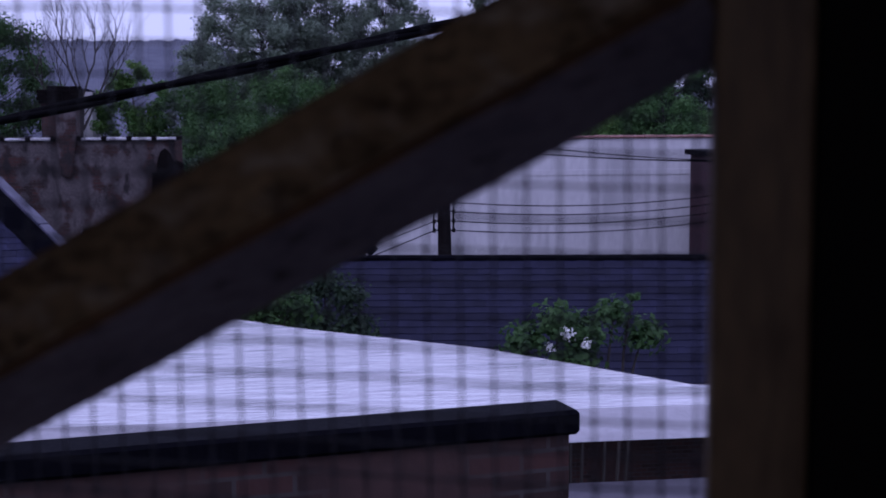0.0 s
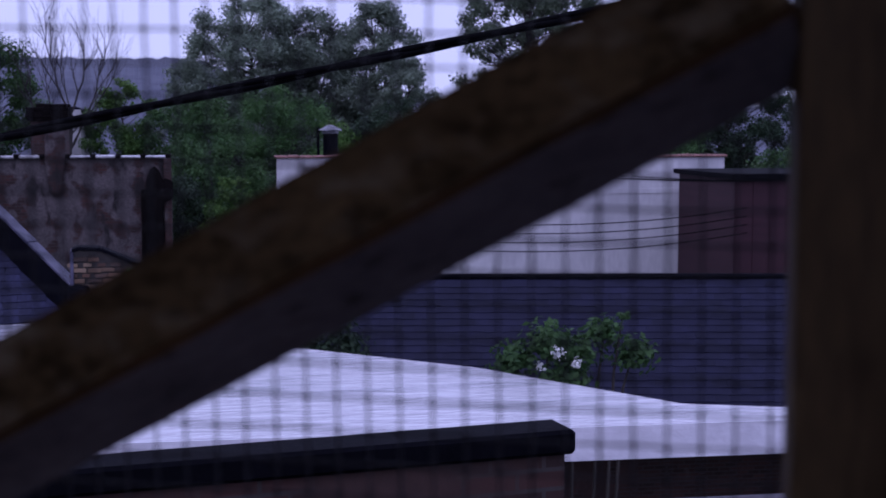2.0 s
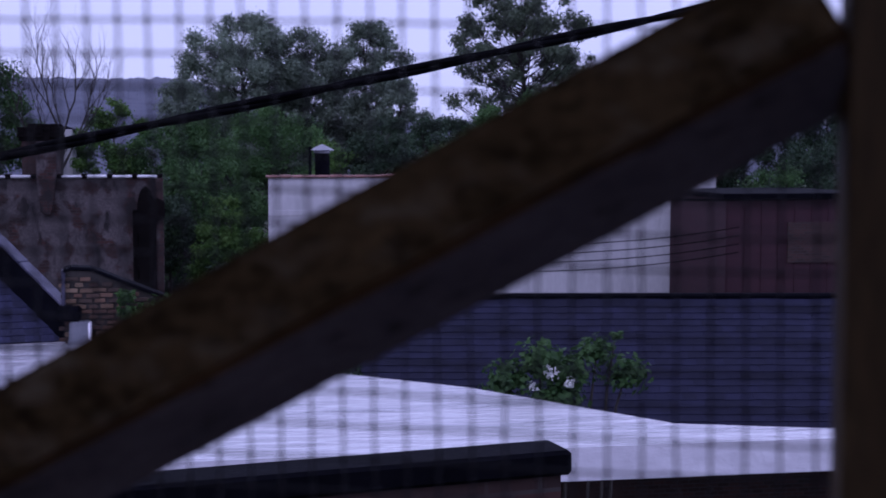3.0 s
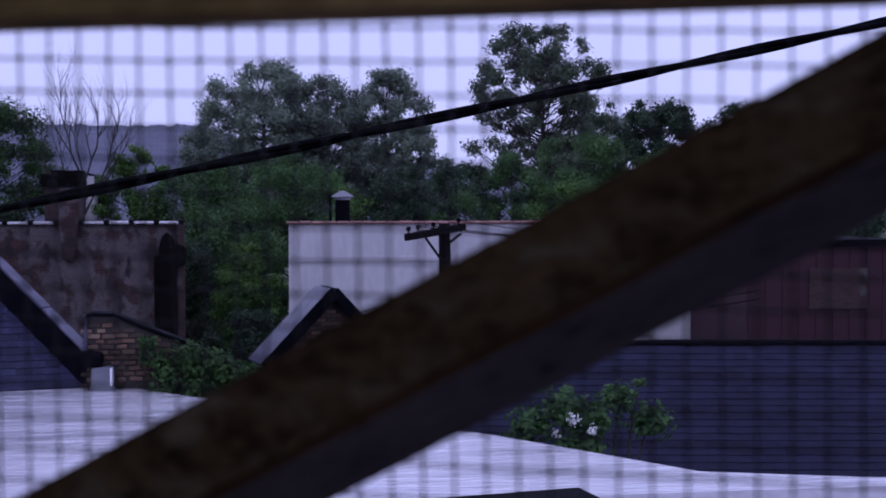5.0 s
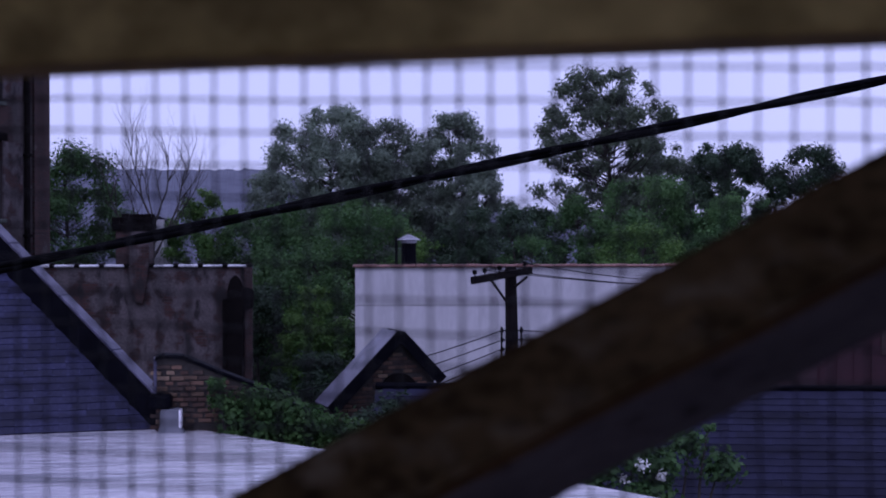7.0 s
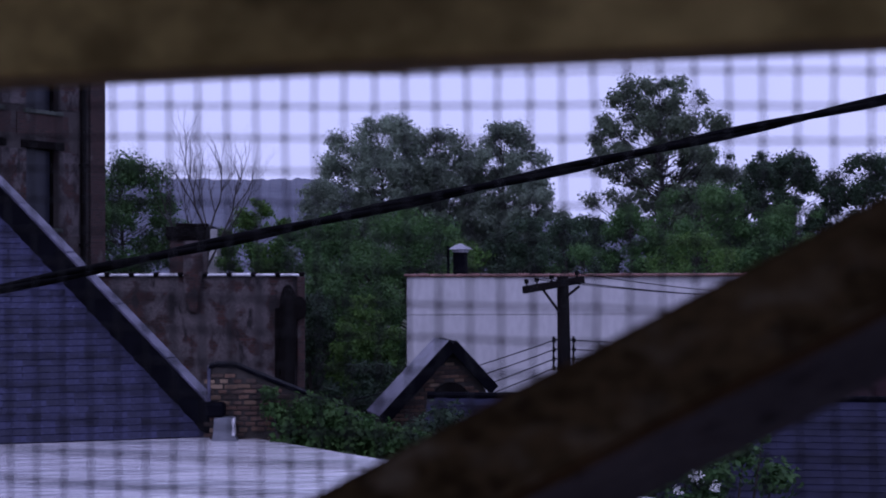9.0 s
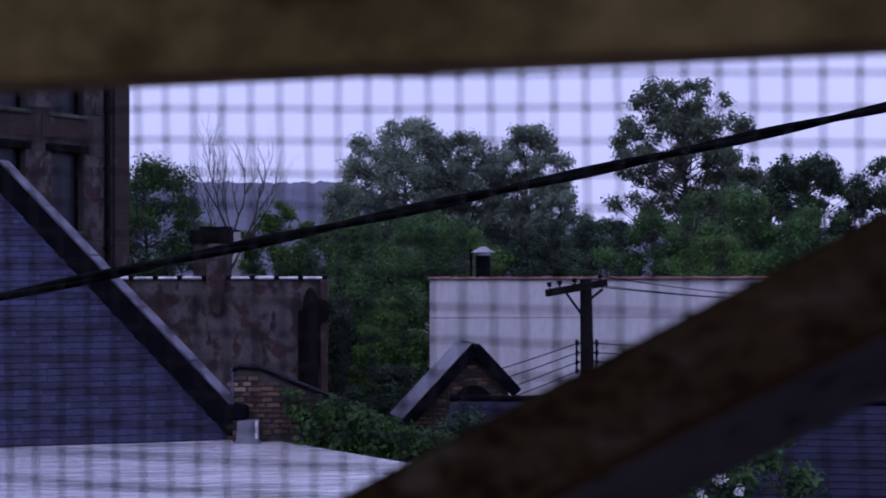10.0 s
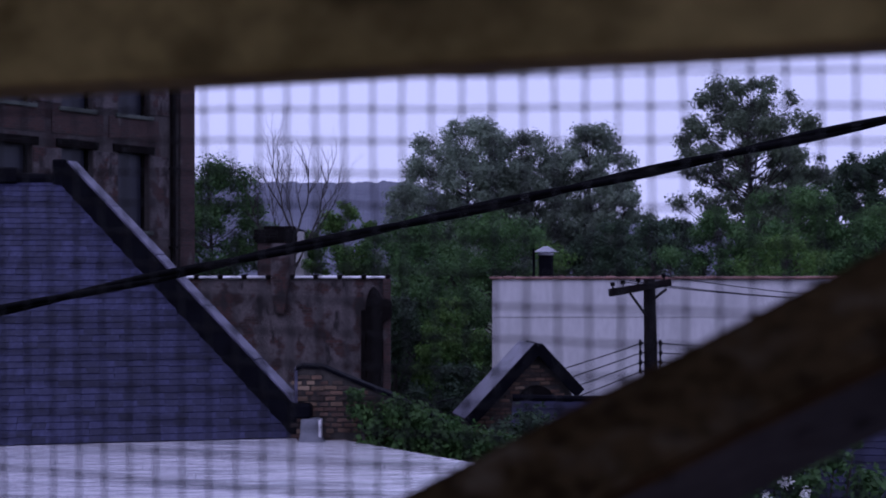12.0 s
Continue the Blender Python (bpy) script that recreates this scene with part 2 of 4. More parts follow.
def leaf_material(name, dark, light):
    """Leaves: each with its own shade, letting part of the light through."""
    m = material(name, dark, light, 0.35, 0.6, 0.0, per_piece=0.45, fine=10, spec=0.2)
    nt, nl = m.node_tree.nodes, m.node_tree.links
    bsdf, out = nt["Principled BSDF"], nt["Material Output"]
    thin = nt.new("ShaderNodeBsdfTranslucent")
    nl.new(bsdf.inputs["Base Color"].links[0].from_socket, thin.inputs["Color"])
    mix = nt.new("ShaderNodeMixShader")
    mix.inputs[0].default_value = 0.45
    nl.new(bsdf.outputs[0], mix.inputs[1])
    nl.new(thin.outputs[0], mix.inputs[2])
    nl.new(mix.outputs[0], out.inputs["Surface"])
    return m


L_GREEN = leaf_material("mid_green_leaves", (0.038, 0.090, 0.030), (0.10, 0.18, 0.06))
L_DARK = leaf_material("dark_green_leaves", (0.026, 0.048, 0.028), (0.062, 0.098, 0.052))
# Lighter and bluer than nearer leaves, with aerial haze put into the colour.
L_HAZE_GREY = leaf_material("haze_grey_green_leaves", (0.14, 0.18, 0.135), (0.24, 0.295, 0.215))
L_OPEN = leaf_material("olive_grey_leaves", (0.09, 0.122, 0.08), (0.175, 0.22, 0.14))
L_BRIGHT = leaf_material("fresh_green_leaves", (0.045, 0.11, 0.025), (0.13, 0.22, 0.05))
L_IVY = leaf_material("ivy_leaves", (0.025, 0.07, 0.02), (0.10, 0.18, 0.05))


# ---- mesh helpers ----
def thing(name, place=(0, 0, 0), turn=0.0, label="", category="", group="", kind=""):
    ob = new(name)
    ob.matrix_world = pose(*place, 0, 0, turn)
    return tagged(ob, label, category, group, kind)


def finish(bm, name, mat, smooth=False):
    me = bpy.data.meshes.new(name)
    bm.normal_update()
    bm.to_mesh(me)
    bm.free()
    me.materials.append(mat)
    if smooth:
        me.polygons.foreach_set("use_smooth", [True] * len(me.polygons))
    return me


def part(name, bm, mat, parent=None, label="", m=None, smooth=False):
    ob = new(name, bm if isinstance(bm, bpy.types.Mesh) else finish(bm, name, mat, smooth))
    if parent:
        ob.parent = parent
    if m is not None:
        ob.matrix_local = m
    return tagged(ob, label)


def solo(name, bm, mat, label="", category="", group="", kind="", m=None, smooth=False):
    ob = new(name, bm if isinstance(bm, bpy.types.Mesh) else finish(bm, name, mat, smooth))
    if m is not None:
        ob.matrix_world = m
    return tagged(ob, label, category, group, kind)


def box(x0, x1, y0, y1, z0, z1, bevel=0.0, bm=None, segments=1):
    own = bmesh.new()
    bmesh.ops.create_cube(own, size=1.0, matrix=Matrix.LocRotScale(((x0 + x1) / 2, (y0 + y1) / 2, (z0 + z1) / 2), None, (x1 - x0, y1 - y0, z1 - z0)))
    if bevel:
        bmesh.ops.bevel(own, geom=own.edges[:], offset=bevel, segments=segments, affect='EDGES', profile=0.6)
    if bm is None:
        return own
    me = bpy.data.meshes.new("joined")
    own.to_mesh(me)
    own.free()
    bm.from_mesh(me)
    bpy.data.meshes.remove(me)
    return bm


def prism(outline, depth, bevel=0.0):
    """A flat outline in x and z, drawn out to depth along y."""
    bm = bmesh.new()
    face = bm.faces.new([bm.verts.new((x, 0, z)) for x, z in outline])
    made = bmesh.ops.extrude_face_region(bm, geom=[face])
    bmesh.ops.translate(bm, verts=[v for v in made["geom"] if isinstance(v, bmesh.types.BMVert)], vec=(0, depth, 0))
    bmesh.ops.recalc_face_normals(bm, faces=bm.faces[:])
    if bevel:
        bmesh.ops.bevel(bm, geom=bm.edges[:], offset=bevel, segments=2, affect='EDGES')
    return bm


def slab(outline, z0, z1):
    """A flat outline in x and y, from z0 up to z1."""
    bm = bmesh.new()
    face = bm.faces.new([bm.verts.new((x, y, z0)) for x, y in outline])
    made = bmesh.ops.extrude_face_region(bm, geom=[face])
    bmesh.ops.translate(bm, verts=[v for v in made["geom"] if isinstance(v, bmesh.types.BMVert)], vec=(0, 0, z1 - z0))
    bmesh.ops.recalc_face_normals(bm, faces=bm.faces[:])
    return bm


def tube(points, radii, sides=8, bm=None):
    """A round tube along points, with a radius at each."""
    bm = bm or bmesh.new()
    pts = [Vector(p) for p in points]
    rings = []
    for i, p in enumerate(pts):
        way = (pts[min(i + 1, len(pts) - 1)] - pts[max(i - 1, 0)]).normalized()
        side = way.cross(Vector((0.31, 0.17, 0.93)) if abs(way.z) < 0.9 else Vector((1, 0.2, 0))).normalized()
        up = side.cross(way)
        r = radii[i] if isinstance(radii, (list, tuple)) else radii
        rings.append([bm.verts.new(p + (side * math.cos(2 * math.pi * k / sides) + up * math.sin(2 * math.pi * k / sides)) * r) for k in range(sides)])
    for a, b in zip(rings, rings[1:]):
        for k in range(sides):
            bm.faces.new((a[k], a[(k + 1) % sides], b[(k + 1) % sides], b[k]))
    bm.faces.new(rings[0][::-1])
    bm.faces.new(rings[-1])
    return bm


# ---- the loft that the camera looks out of ----
SCREEN = pose(0, 0, EYE, 0, 0, TURN)      # x along the screen, y outwards, z up from the camera's height
PLANE = 0.5062                            # distance of the net from the camera's line


def timber(name, bm, mat, label, category, group=""):
    return solo(name, bm, mat, label, category, group, m=SCREEN, smooth=False)


# brace: a squared timber set on its corner, cut square at the head
ang = math.atan(0.5415)
bm = bmesh.new()
section = [(-0.0127, 0.4662), (-0.0464, 0.4512), (-0.0712, 0.4942), (-0.0500, 0.5045), (-0.0290, 0.5045)]
steps = 26
rings = []
for i in range(steps + 1):
    along = -0.62 + (0.1722 + 0.62) * i / steps
    ring = []
    for k, (q, depth) in enumerate(section):
        w = 0.0007 * noise.noise(Vector((along * 22, k * 3.7, 1.0)))
        ring.append(bm.verts.new((along * math.cos(ang) - (q + w) * math.sin(ang), depth + w * 0.6, along * math.sin(ang) + (q + w) * math.cos(ang))))
    rings.append(ring)
for a, b in zip(rings, rings[1:]):
    for k in range(len(section)):
        bm.faces.new((a[k], a[(k + 1) % 5], b[(k + 1) % 5], b[k]))
bm.faces.new(rings[0])
bm.faces.new(rings[-1][::-1])
bmesh.ops.recalc_face_normals(bm, faces=bm.faces[:])
long_edges = [e for e in bm.edges if e.calc_face_angle(0) > 0.5]
worn = bmesh.ops.bevel(bm, geom=long_edges, offset=0.0026, segments=2, affect='EDGES')["faces"]
bm.normal_update()
# downward faces get the colour with the bluish light in it
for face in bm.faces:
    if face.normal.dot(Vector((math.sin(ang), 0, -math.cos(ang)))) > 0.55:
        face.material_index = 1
for face in worn:
    if abs(face.normal.dot(Vector((math.cos(ang), 0, math.sin(ang))))) < 0.5:
        face.material_index = 2
brace = timber("diagonal_brace", bm, M_BRACE, "worn brown wooden brace running slantwise across the net", "brace")
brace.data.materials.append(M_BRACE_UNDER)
brace.data.materials.append(M_ARRIS)

timber("upright_post", box(0.1758, 0.2085, 0.4655, 0.490, -0.42, 0.0695, 0.0022, segments=2), M_POST,
       "dark brown weathered wooden post beside the net", "post")
timber("jamb_board", box(0.2087, 0.33, 0.480, 0.56, -0.42, 0.0695, 0.003), M_JAMB_SHADE, "board beside the wooden post, coloured black for shade", "board")
rail = box(-0.68, 0.45, 0.4655, 0.5035, 0.0, 0.118, 0.003, segments=2)
head = timber("head_rail", rail, M_RAIL, "yellow-brown wooden rail across the top of the net", "rail")
head.matrix_world = SCREEN @ pose(-0.12, 0, 0.066, 0, -0.7, 0)
timber("sill_rail", box(-0.80, 0.1745, 0.4655, 0.5035, -0.42, -0.33, 0.003), M_RAIL, "yellow-brown wooden rail under the net", "rail")

# net: black extruded plastic, half-inch squares, a little slack
PITCH = 0.01265
net = tagged(new("netting"), "black plastic netting with half-inch square holes", "netting")
net.matrix_world = SCREEN
COLS, ROWS = range(-46, 16), range(-27, 10)


def knot(i, j):
    x, z = i * (0.0121 if i < 0 else 0.01256), j * PITCH
    dx = 0.0010 * noise.noise(Vector((x * 7, z * 7, 3.1))) + 0.0005 * noise.noise(Vector((x * 60, z * 60, 8.2)))
    dz = 0.0010 * noise.noise(Vector((x * 7, z * 7, 9.4))) + 0.0005 * noise.noise(Vector((x * 60, z * 60, 5.5)))
    dy = 0.0015 * noise.noise(Vector((x * 9, z * 9, 17.0)))
    return Vector((0.0344 + x + dx + 0.012 * (-0.05 - z) * 1.0, PLANE + dy, -0.0003 + z + dz - 0.020 * (x - 0.03)))


def strand(ids):
    pts, radii = [], []
    for a, b in zip(ids, ids[1:]):
        p, q = knot(*a), knot(*b)
        for k in range(4):
            f = k / 4
            w = Vector((noise.noise(Vector((a[0] * 3.1, a[1] * 2.3, k * 1.7))), 0, noise.noise(Vector((a[0] * 1.3, a[1] * 4.1, k * 2.9 + 7)))))
            pts.append(p.lerp(q, f) + w * 0.00022 * (1 if k else 0))
            radii.append(0.00056 if k else 0.00074)
    pts.append(knot(*ids[-1]))
    radii.append(0.0005)
    return tube(pts, radii, 5)


for i in COLS:
    part("strand", strand([(i, j) for j in ROWS]), M_NET, net, smooth=True)
for j in ROWS:
    part("strand", strand([(i, j) for i in COLS]), M_NET, net, smooth=True)
knots = bmesh.new()
for i in COLS:
    for j in ROWS:
        c = knot(i, j) - Vector((0, 0.0002, 0))
        r = 0.00128 * (1 + 0.3 * noise.noise(Vector((i * 1.7, j * 2.1, 0.5))))
        star = []
        for k in range(8):
            rr = r * (1.5 if k % 2 == 0 else 0.78)
            star.append(knots.verts.new(c + Vector((math.cos(k * math.pi / 4) * rr, -0.0002, math.sin(k * math.pi / 4) * rr - 0.0002))))
        mid = knots.verts.new(c + Vector((0, -0.0008, -0.0002)))
        back = knots.verts.new(c + Vector((0, 0.0008, -0.0002)))
        for k in range(8):
            knots.faces.new((star[k], star[(k + 1) % 8], mid))
            knots.faces.new((star[(k + 1) % 8], star[k], back))
bmesh.ops.recalc_face_normals(knots, faces=knots.faces[:])
tagged(part("knots", knots, M_NET, net), kind="stuff")

# unseen loft walls, floor and roof added; the back opening lights the inside
front = box(-2.4, -0.80, 0.47, 0.60, -1.2, 1.3)
box(0.33, 2.4, 0.47, 0.60, -1.2, 1.3, bm=front)
box(-0.80, 0.33, 0.47, 0.60, 0.165, 1.3, bm=front)
box(-0.80, 0.33, 0.47, 0.60, -1.2, -0.42, bm=front)
solo("wall_front", front, M_LOFT, "bare board wall round the netted opening", "wall", kind="structure", m=SCREEN)
solo("wall_left", box(-2.5, -2.4, -2.2, 0.60, -1.2, 1.3), M_LOFT, "unseen bare board side wall of the loft", "wall", kind="structure", m=SCREEN)
solo("wall_right", box(2.4, 2.5, -2.2, 0.60, -1.2, 1.3), M_LOFT, "unseen bare board side wall of the loft", "wall", kind="structure", m=SCREEN)
back = box(-2.5, -1.3, -2.3, -2.2, -1.2, 1.3)
box(1.3, 2.5, -2.3, -2.2, -1.2, 1.3, bm=back)
box(-1.3, 1.3, -2.3, -2.2, -1.2, -0.5, bm=back)
box(-1.3, 1.3, -2.3, -2.2, 1.15, 1.3, bm=back)
solo("wall_back", back, M_LOFT, "unseen bare board back wall with a wide opening to let light in", "wall", kind="structure", m=SCREEN)
solo("floor", box(-2.5, 2.5, -2.3, 0.60, -1.3, -1.2), M_LOFT, "unseen bare board floor of the loft", "floor", kind="structure", m=SCREEN)
solo("ceiling", box(-2.5, 2.5, -2.3, 0.60, 1.3, 1.4), M_LOFT, "unseen bare board ceiling of the loft", "ceiling", kind="structure", m=SCREEN)
solo("house_base", box(-2.5, 2.5, -2.3, 0.60, -EYE, -1.3), M_RUST, "old brick house under the loft", "wall", kind="structure", m=SCREEN)

# ---- ground and distance ----
solo("ground", slab([(-1500, -1500), (1500, -1500), (1500, 1500), (-1500, 1500)], -0.5, 0.0), M_GROUND, "rough grassy ground reaching to the horizon", "ground", kind="structure")
hill = bmesh.new()
prev = None
N = 1500
for i in range(N + 1):
    az = radians(-75 + 150 * i / N)
    row = []
    for k in range(6):
        f = k / 5
        dist = 330 + 140 * f
        fall = min(1.0, max(0.0, (math.degrees(az) + 1.5) / 5.0))
        h = (31.0 - 15.0 * fall + 2.5 * noise.noise(Vector((az * 4, 0.3, 0))) + 11 * max(0, -az * 2.2 - 0.33)) * math.sin(f * math.pi / 2) ** 0.8
        crowns = abs(noise.noise(Vector((az * 95, f * 9, 2)))) * 2.4 + abs(noise.noise(Vector((az * 240, f * 17, 5)))) * 1.5 + noise.noise(Vector((az * 700, f * 31, 8))) * 0.7
        h += crowns * 0.45 * (f > 0)
        row.append(hill.verts.new((math.sin(az) * dist, math.cos(az) * dist, max(-0.3, h))))
    if prev:
        for k in range(5):
            hill.faces.new((prev[k], row[k], row[k + 1], prev[k + 1]))
    prev = row
solo("backdrop", hill, M_HILL, "wooded hill far off, its haze coloured in as blue-grey", "hill", kind="structure")

# ---- flat roofs below the loft ----
solo("flat_roof", slab([(-13, 19.9), (-2.25, 22.0), (-1.75, 22.0), (0.83, 19.0), (3.2, 16.9), (5.05, 14.3), (6.7, 13.75), (8.0, 13.5), (8.0, 13.3), (-13, 13.3)], 4.6, 4.95), M_MEMBRANE,
     "wet white membrane on a flat roof", "roof", kind="structure")
solo("lower_roof", slab([(-13, 1.6), (9, 1.6), (9, 13.2), (-13, 13.2)], 3.9, 4.2), M_YARD, "dark felted lower flat roof", "roof", kind="structure")
hut = thing("parapet_wall", (0, 0, 0), 0, "low brown brick parapet wall with a black coping", "wall")
HUT = pose(-0.69, 4.78, 0, 0, 0, 10.5)
part("body", box(-2.6, 2.16, 0.03, 0.20, 4.2, 6.70), M_RUST, hut, m=HUT)
part("coping", box(-2.7, 2.20, 0.0, 0.23, 6.70, 6.80, 0.015), M_PITCH, hut, "black felted coping", m=HUT)

# ---- hipped slate roof ----
EAVE = Vector((-2.3, 22.0, 4.95))
E_DIR, G_DIR = Vector((-0.981, -0.194, 0)), Vector((-0.194, 0.981, 0))
RUN, RISE = 4.02, 4.30
SLOPE = math.hypot(RUN, RISE)
UP = (G_DIR * RUN + Vector((0, 0, RISE))).normalized()
NORMAL = E_DIR.cross(UP)
if NORMAL.z < 0:
    NORMAL = -NORMAL
ROOF = Matrix((E_DIR, UP, NORMAL)).transposed().to_4x4()
ROOF.translation = EAVE
house = thing("slate_roofed_house", EAVE, 0, "house with a steep blue-grey slate roof and a raised coping", "house")
LONG = 10.0
bm = bmesh.new()
a, b = bm.verts.new(EAVE - EAVE), bm.verts.new(E_DIR * LONG)
c, d = bm.verts.new(E_DIR * LONG + G_DIR * RUN + Vector((0, 0, RISE))), bm.verts.new(E_DIR * RUN + G_DIR * RUN + Vector((0, 0, RISE)))
e, g = bm.verts.new(G_DIR * RUN * 2), bm.verts.new(E_DIR * LONG + G_DIR * RUN * 2)
for f in ((a, b, c, d), (a, d, e), (d, c, g, e), (b, g, c), (a, e, g, b)):
    bm.faces.new(f)
bmesh.ops.recalc_face_normals(bm, faces=bm.faces[:])
roof = part("roof", bm, M_SLATE_BED, house, "dark slated hipped roof")
bm = bmesh.new()
lo = -EAVE.z
outline = [Vector((0, 0, 0)) + E_DIR * 0.3 + G_DIR * 0.3, E_DIR * LONG + G_DIR * 0.3, E_DIR * LONG + G_DIR * (RUN * 2 - 0.3), E_DIR * 0.3 + G_DIR * (RUN * 2 - 0.3)]
base = [bm.verts.new((p.x, p.y, lo)) for p in outline]
top = [bm.verts.new((p.x, p.y, -0.02)) for p in outline]
for k in range(4):
    bm.faces.new((base[k], base[(k + 1) % 4], top[(k + 1) % 4], top[k]))
part("wall", bm, M_RUST, house)
# coping upstand along the hip
hip = E_DIR * RUN + G_DIR * RUN + Vector((0, 0, RISE))
flat = Vector((hip.x, hip.y, 0)).normalized()
side = Vector((flat.y, -flat.x, 0))
HIP = Matrix((hip.normalized(), side, hip.normalized().cross(side))).transposed().to_4x4()
if HIP[2][2] < 0:
    HIP = Matrix((hip.normalized(), -side, hip.normalized().cross(-side))).transposed().to_4x4()
HL = hip.length
upstand = part("coping", box(-0.05, HL + 0.05, -0.085, 0.085, -0.3, 0.42, 0.02), M_PITCH, house, "black raised coping", m=HIP)
for k in range(5):
    part("cap", box(HL * k / 5 + 0.004, HL * (k + 1) / 5 - 0.004, -0.11, 0.11, 0.42, 0.47 + 0.006 * (k % 2), 0.012), M_CAP, upstand, "grey lead cap")
part("finial_block", box(-0.14, 0.12, -0.14, 0.14, -0.5, 0.40, 0.03), M_PITCH, house, "black block at the top of the coping", m=Matrix.Translation(hip))
part("ridge", tube([hip + Vector((0, 0, 0.04)), E_DIR * LONG + G_DIR * RUN + Vector((0, 0, RISE + 0.04))], 0.11, 8), M_PITCH, house, "dark ridge roll")
part("ridge_vent", box(0, 1.1, -0.16, 0.16, -0.05, 0.24, 0.03), M_PITCH, house, "low black ridge vent", m=Matrix.Translation(hip + E_DIR * 0.76) @ Matrix.Rotation(math.atan2(E_DIR.y, E_DIR.x), 4, 'Z'))
part("eaves_block", prism([(0.0, -0.02), (0.44, -0.02), (0.36, 0.10), (0.35, 0.38), (0.05, 0.36), (0.04, 0.1)], 0.2, 0.015), M_FLASH, house, "pale grey flashing block at the corner", m=pose(0.02, -0.5, 0))
part("flashing_lip", box(0.355, 0.40, -0.52, -0.3, 0.08, 0.36, 0.012), M_TILE, house, "pale wet edge of the flashing")
part("gutter_foot", box(-0.12, 0.24, -0.5, 0.1, 0.37, 0.60, 0.04), M_PITCH, house, "black foot of the coping")

# ---- brick tower ----
TDIR = math.degrees(math.atan2(0.858, 0.515))
tower = thing("brick_tower", (-9.47, 42.0, 0), TDIR, "tall soot-stained brick building with boarded windows", "building")
# x runs along the facade, y into the building
TOP = 17.5
openings = [(-5.35, -4.10), (-3.00, -1.77), (-0.73, 0.62)]
storeys = [(2.4, 5.0), (5.4, 7.6), (8.55, 10.95), (12.12, 14.5)]
wall = bmesh.new()
xs = [-9.0] + [v for o in openings for v in o] + [2.59]
for k in range(0, len(xs), 2):
    box(xs[k], xs[k + 1], 0.0, 0.45, 0, TOP, bm=wall)
zs = [0.0] + [v for o in storeys for v in o] + [TOP]
for x0, x1 in openings:
    for k in range(0, len(zs), 2):
        box(x0, x1, 0.002, 0.45, zs[k], zs[k + 1], bm=wall)
box(2.14, 2.59, 0.45, 9, 0, TOP, bm=wall)
box(-9, 2.14, 8.5, 9, 0, TOP, bm=wall)
part("wall", wall, M_TOWER, tower)
part("roof", box(-9.1, 2.7, -0.1, 9.1, TOP, TOP + 0.3), M_PITCH, tower)
for x0, x1 in openings:
    for z0, z1 in storeys:
        w = part("window", box(x0 + 0.02, x1 - 0.02, 0.28, 0.34, z0, z1), M_GLASS, tower, "dark boarded window")
        part("window_frame", box(x0, x0 + 0.08, 0.2, 0.28, z0, z1), M_SOOT, w)
        part("window_frame", box(x1 - 0.08, x1, 0.2, 0.28, z0, z1), M_SOOT, w)
        part("sill", box(x0 - 0.12, x1 + 0.12, -0.10, 0.26, z0 - 0.12, z0, 0.015), M_SILL, w, "mossy stone sill")
        part("lintel", box(x0 - 0.22, x1 + 0.22, -0.05, 0.2, z1, z1 + 0.24, 0.015), M_SOOT, w, "sooty stone lintel")
    part("string_course", box(x0 - 0.4, x1 + 0.4, -0.03, 0.0, 11.35, 12.0), M_RUST, tower, "band of red brick")
for x0, x1 in ((-4.08, -3.02), (-1.75, -0.75), (0.64, 1.5)):
    for z0, z1 in ((8.3, 10.9), (12.2, 14.4)):
        part("render_panel", box(x0, x1, -0.03, 0.0, z0, z1, 0.01), M_RENDER, tower, "patch of grey render")
part("drainpipe", tube([(1.63, -0.09, 0), (1.63, -0.09, TOP)], 0.09, 10), M_SOOT, tower, "black drainpipe")
for z in (3, 5.5, 8, 10.5, 13):
    part("pipe_collar", box(1.5, 1.76, -0.2, 0.0, z, z + 0.09, 0.01), M_SOOT, tower)
part("corner_pilaster", box(1.95, 2.64, -0.09, 0.0, 0, TOP), M_RUST, tower, "red brick corner pier")

# ---- rendered brick building with a chimney ----
low = thing("chimney_building", (-6.54, 36.0, 0), 0, "low stained brick building with a chimney and pale coping", "building")
part("wall", box(-1.2, 5.14, 0, 0.3, 0, 7.22), M_RENDER, low)
part("body", box(-1.2, 4.5, 0.3, 7, 0, 6.5), M_RUST, low)
for k in range(10):
    x0 = -1.15 + k * 0.63
    part("coping_tile", box(x0, x0 + 0.53, -0.1, 0.32, 7.22, 7.285 + 0.012 * (k % 3 == 1), 0.025), M_TILE, low, "pale glazed coping tile")
    part("coping_joint", box(x0 + 0.50, x0 + 0.645, -0.115, 0.335, 7.215, 7.325, 0.03), M_SOOT, low, "dark raised coping joint")
ch = part("chimney", box(1.66, 2.54, 0.0, 0.8, 7.22, 8.20, 0.02), M_RUST, low, "old brick chimney")
ragged = random.Random(12)
crown = bmesh.new()
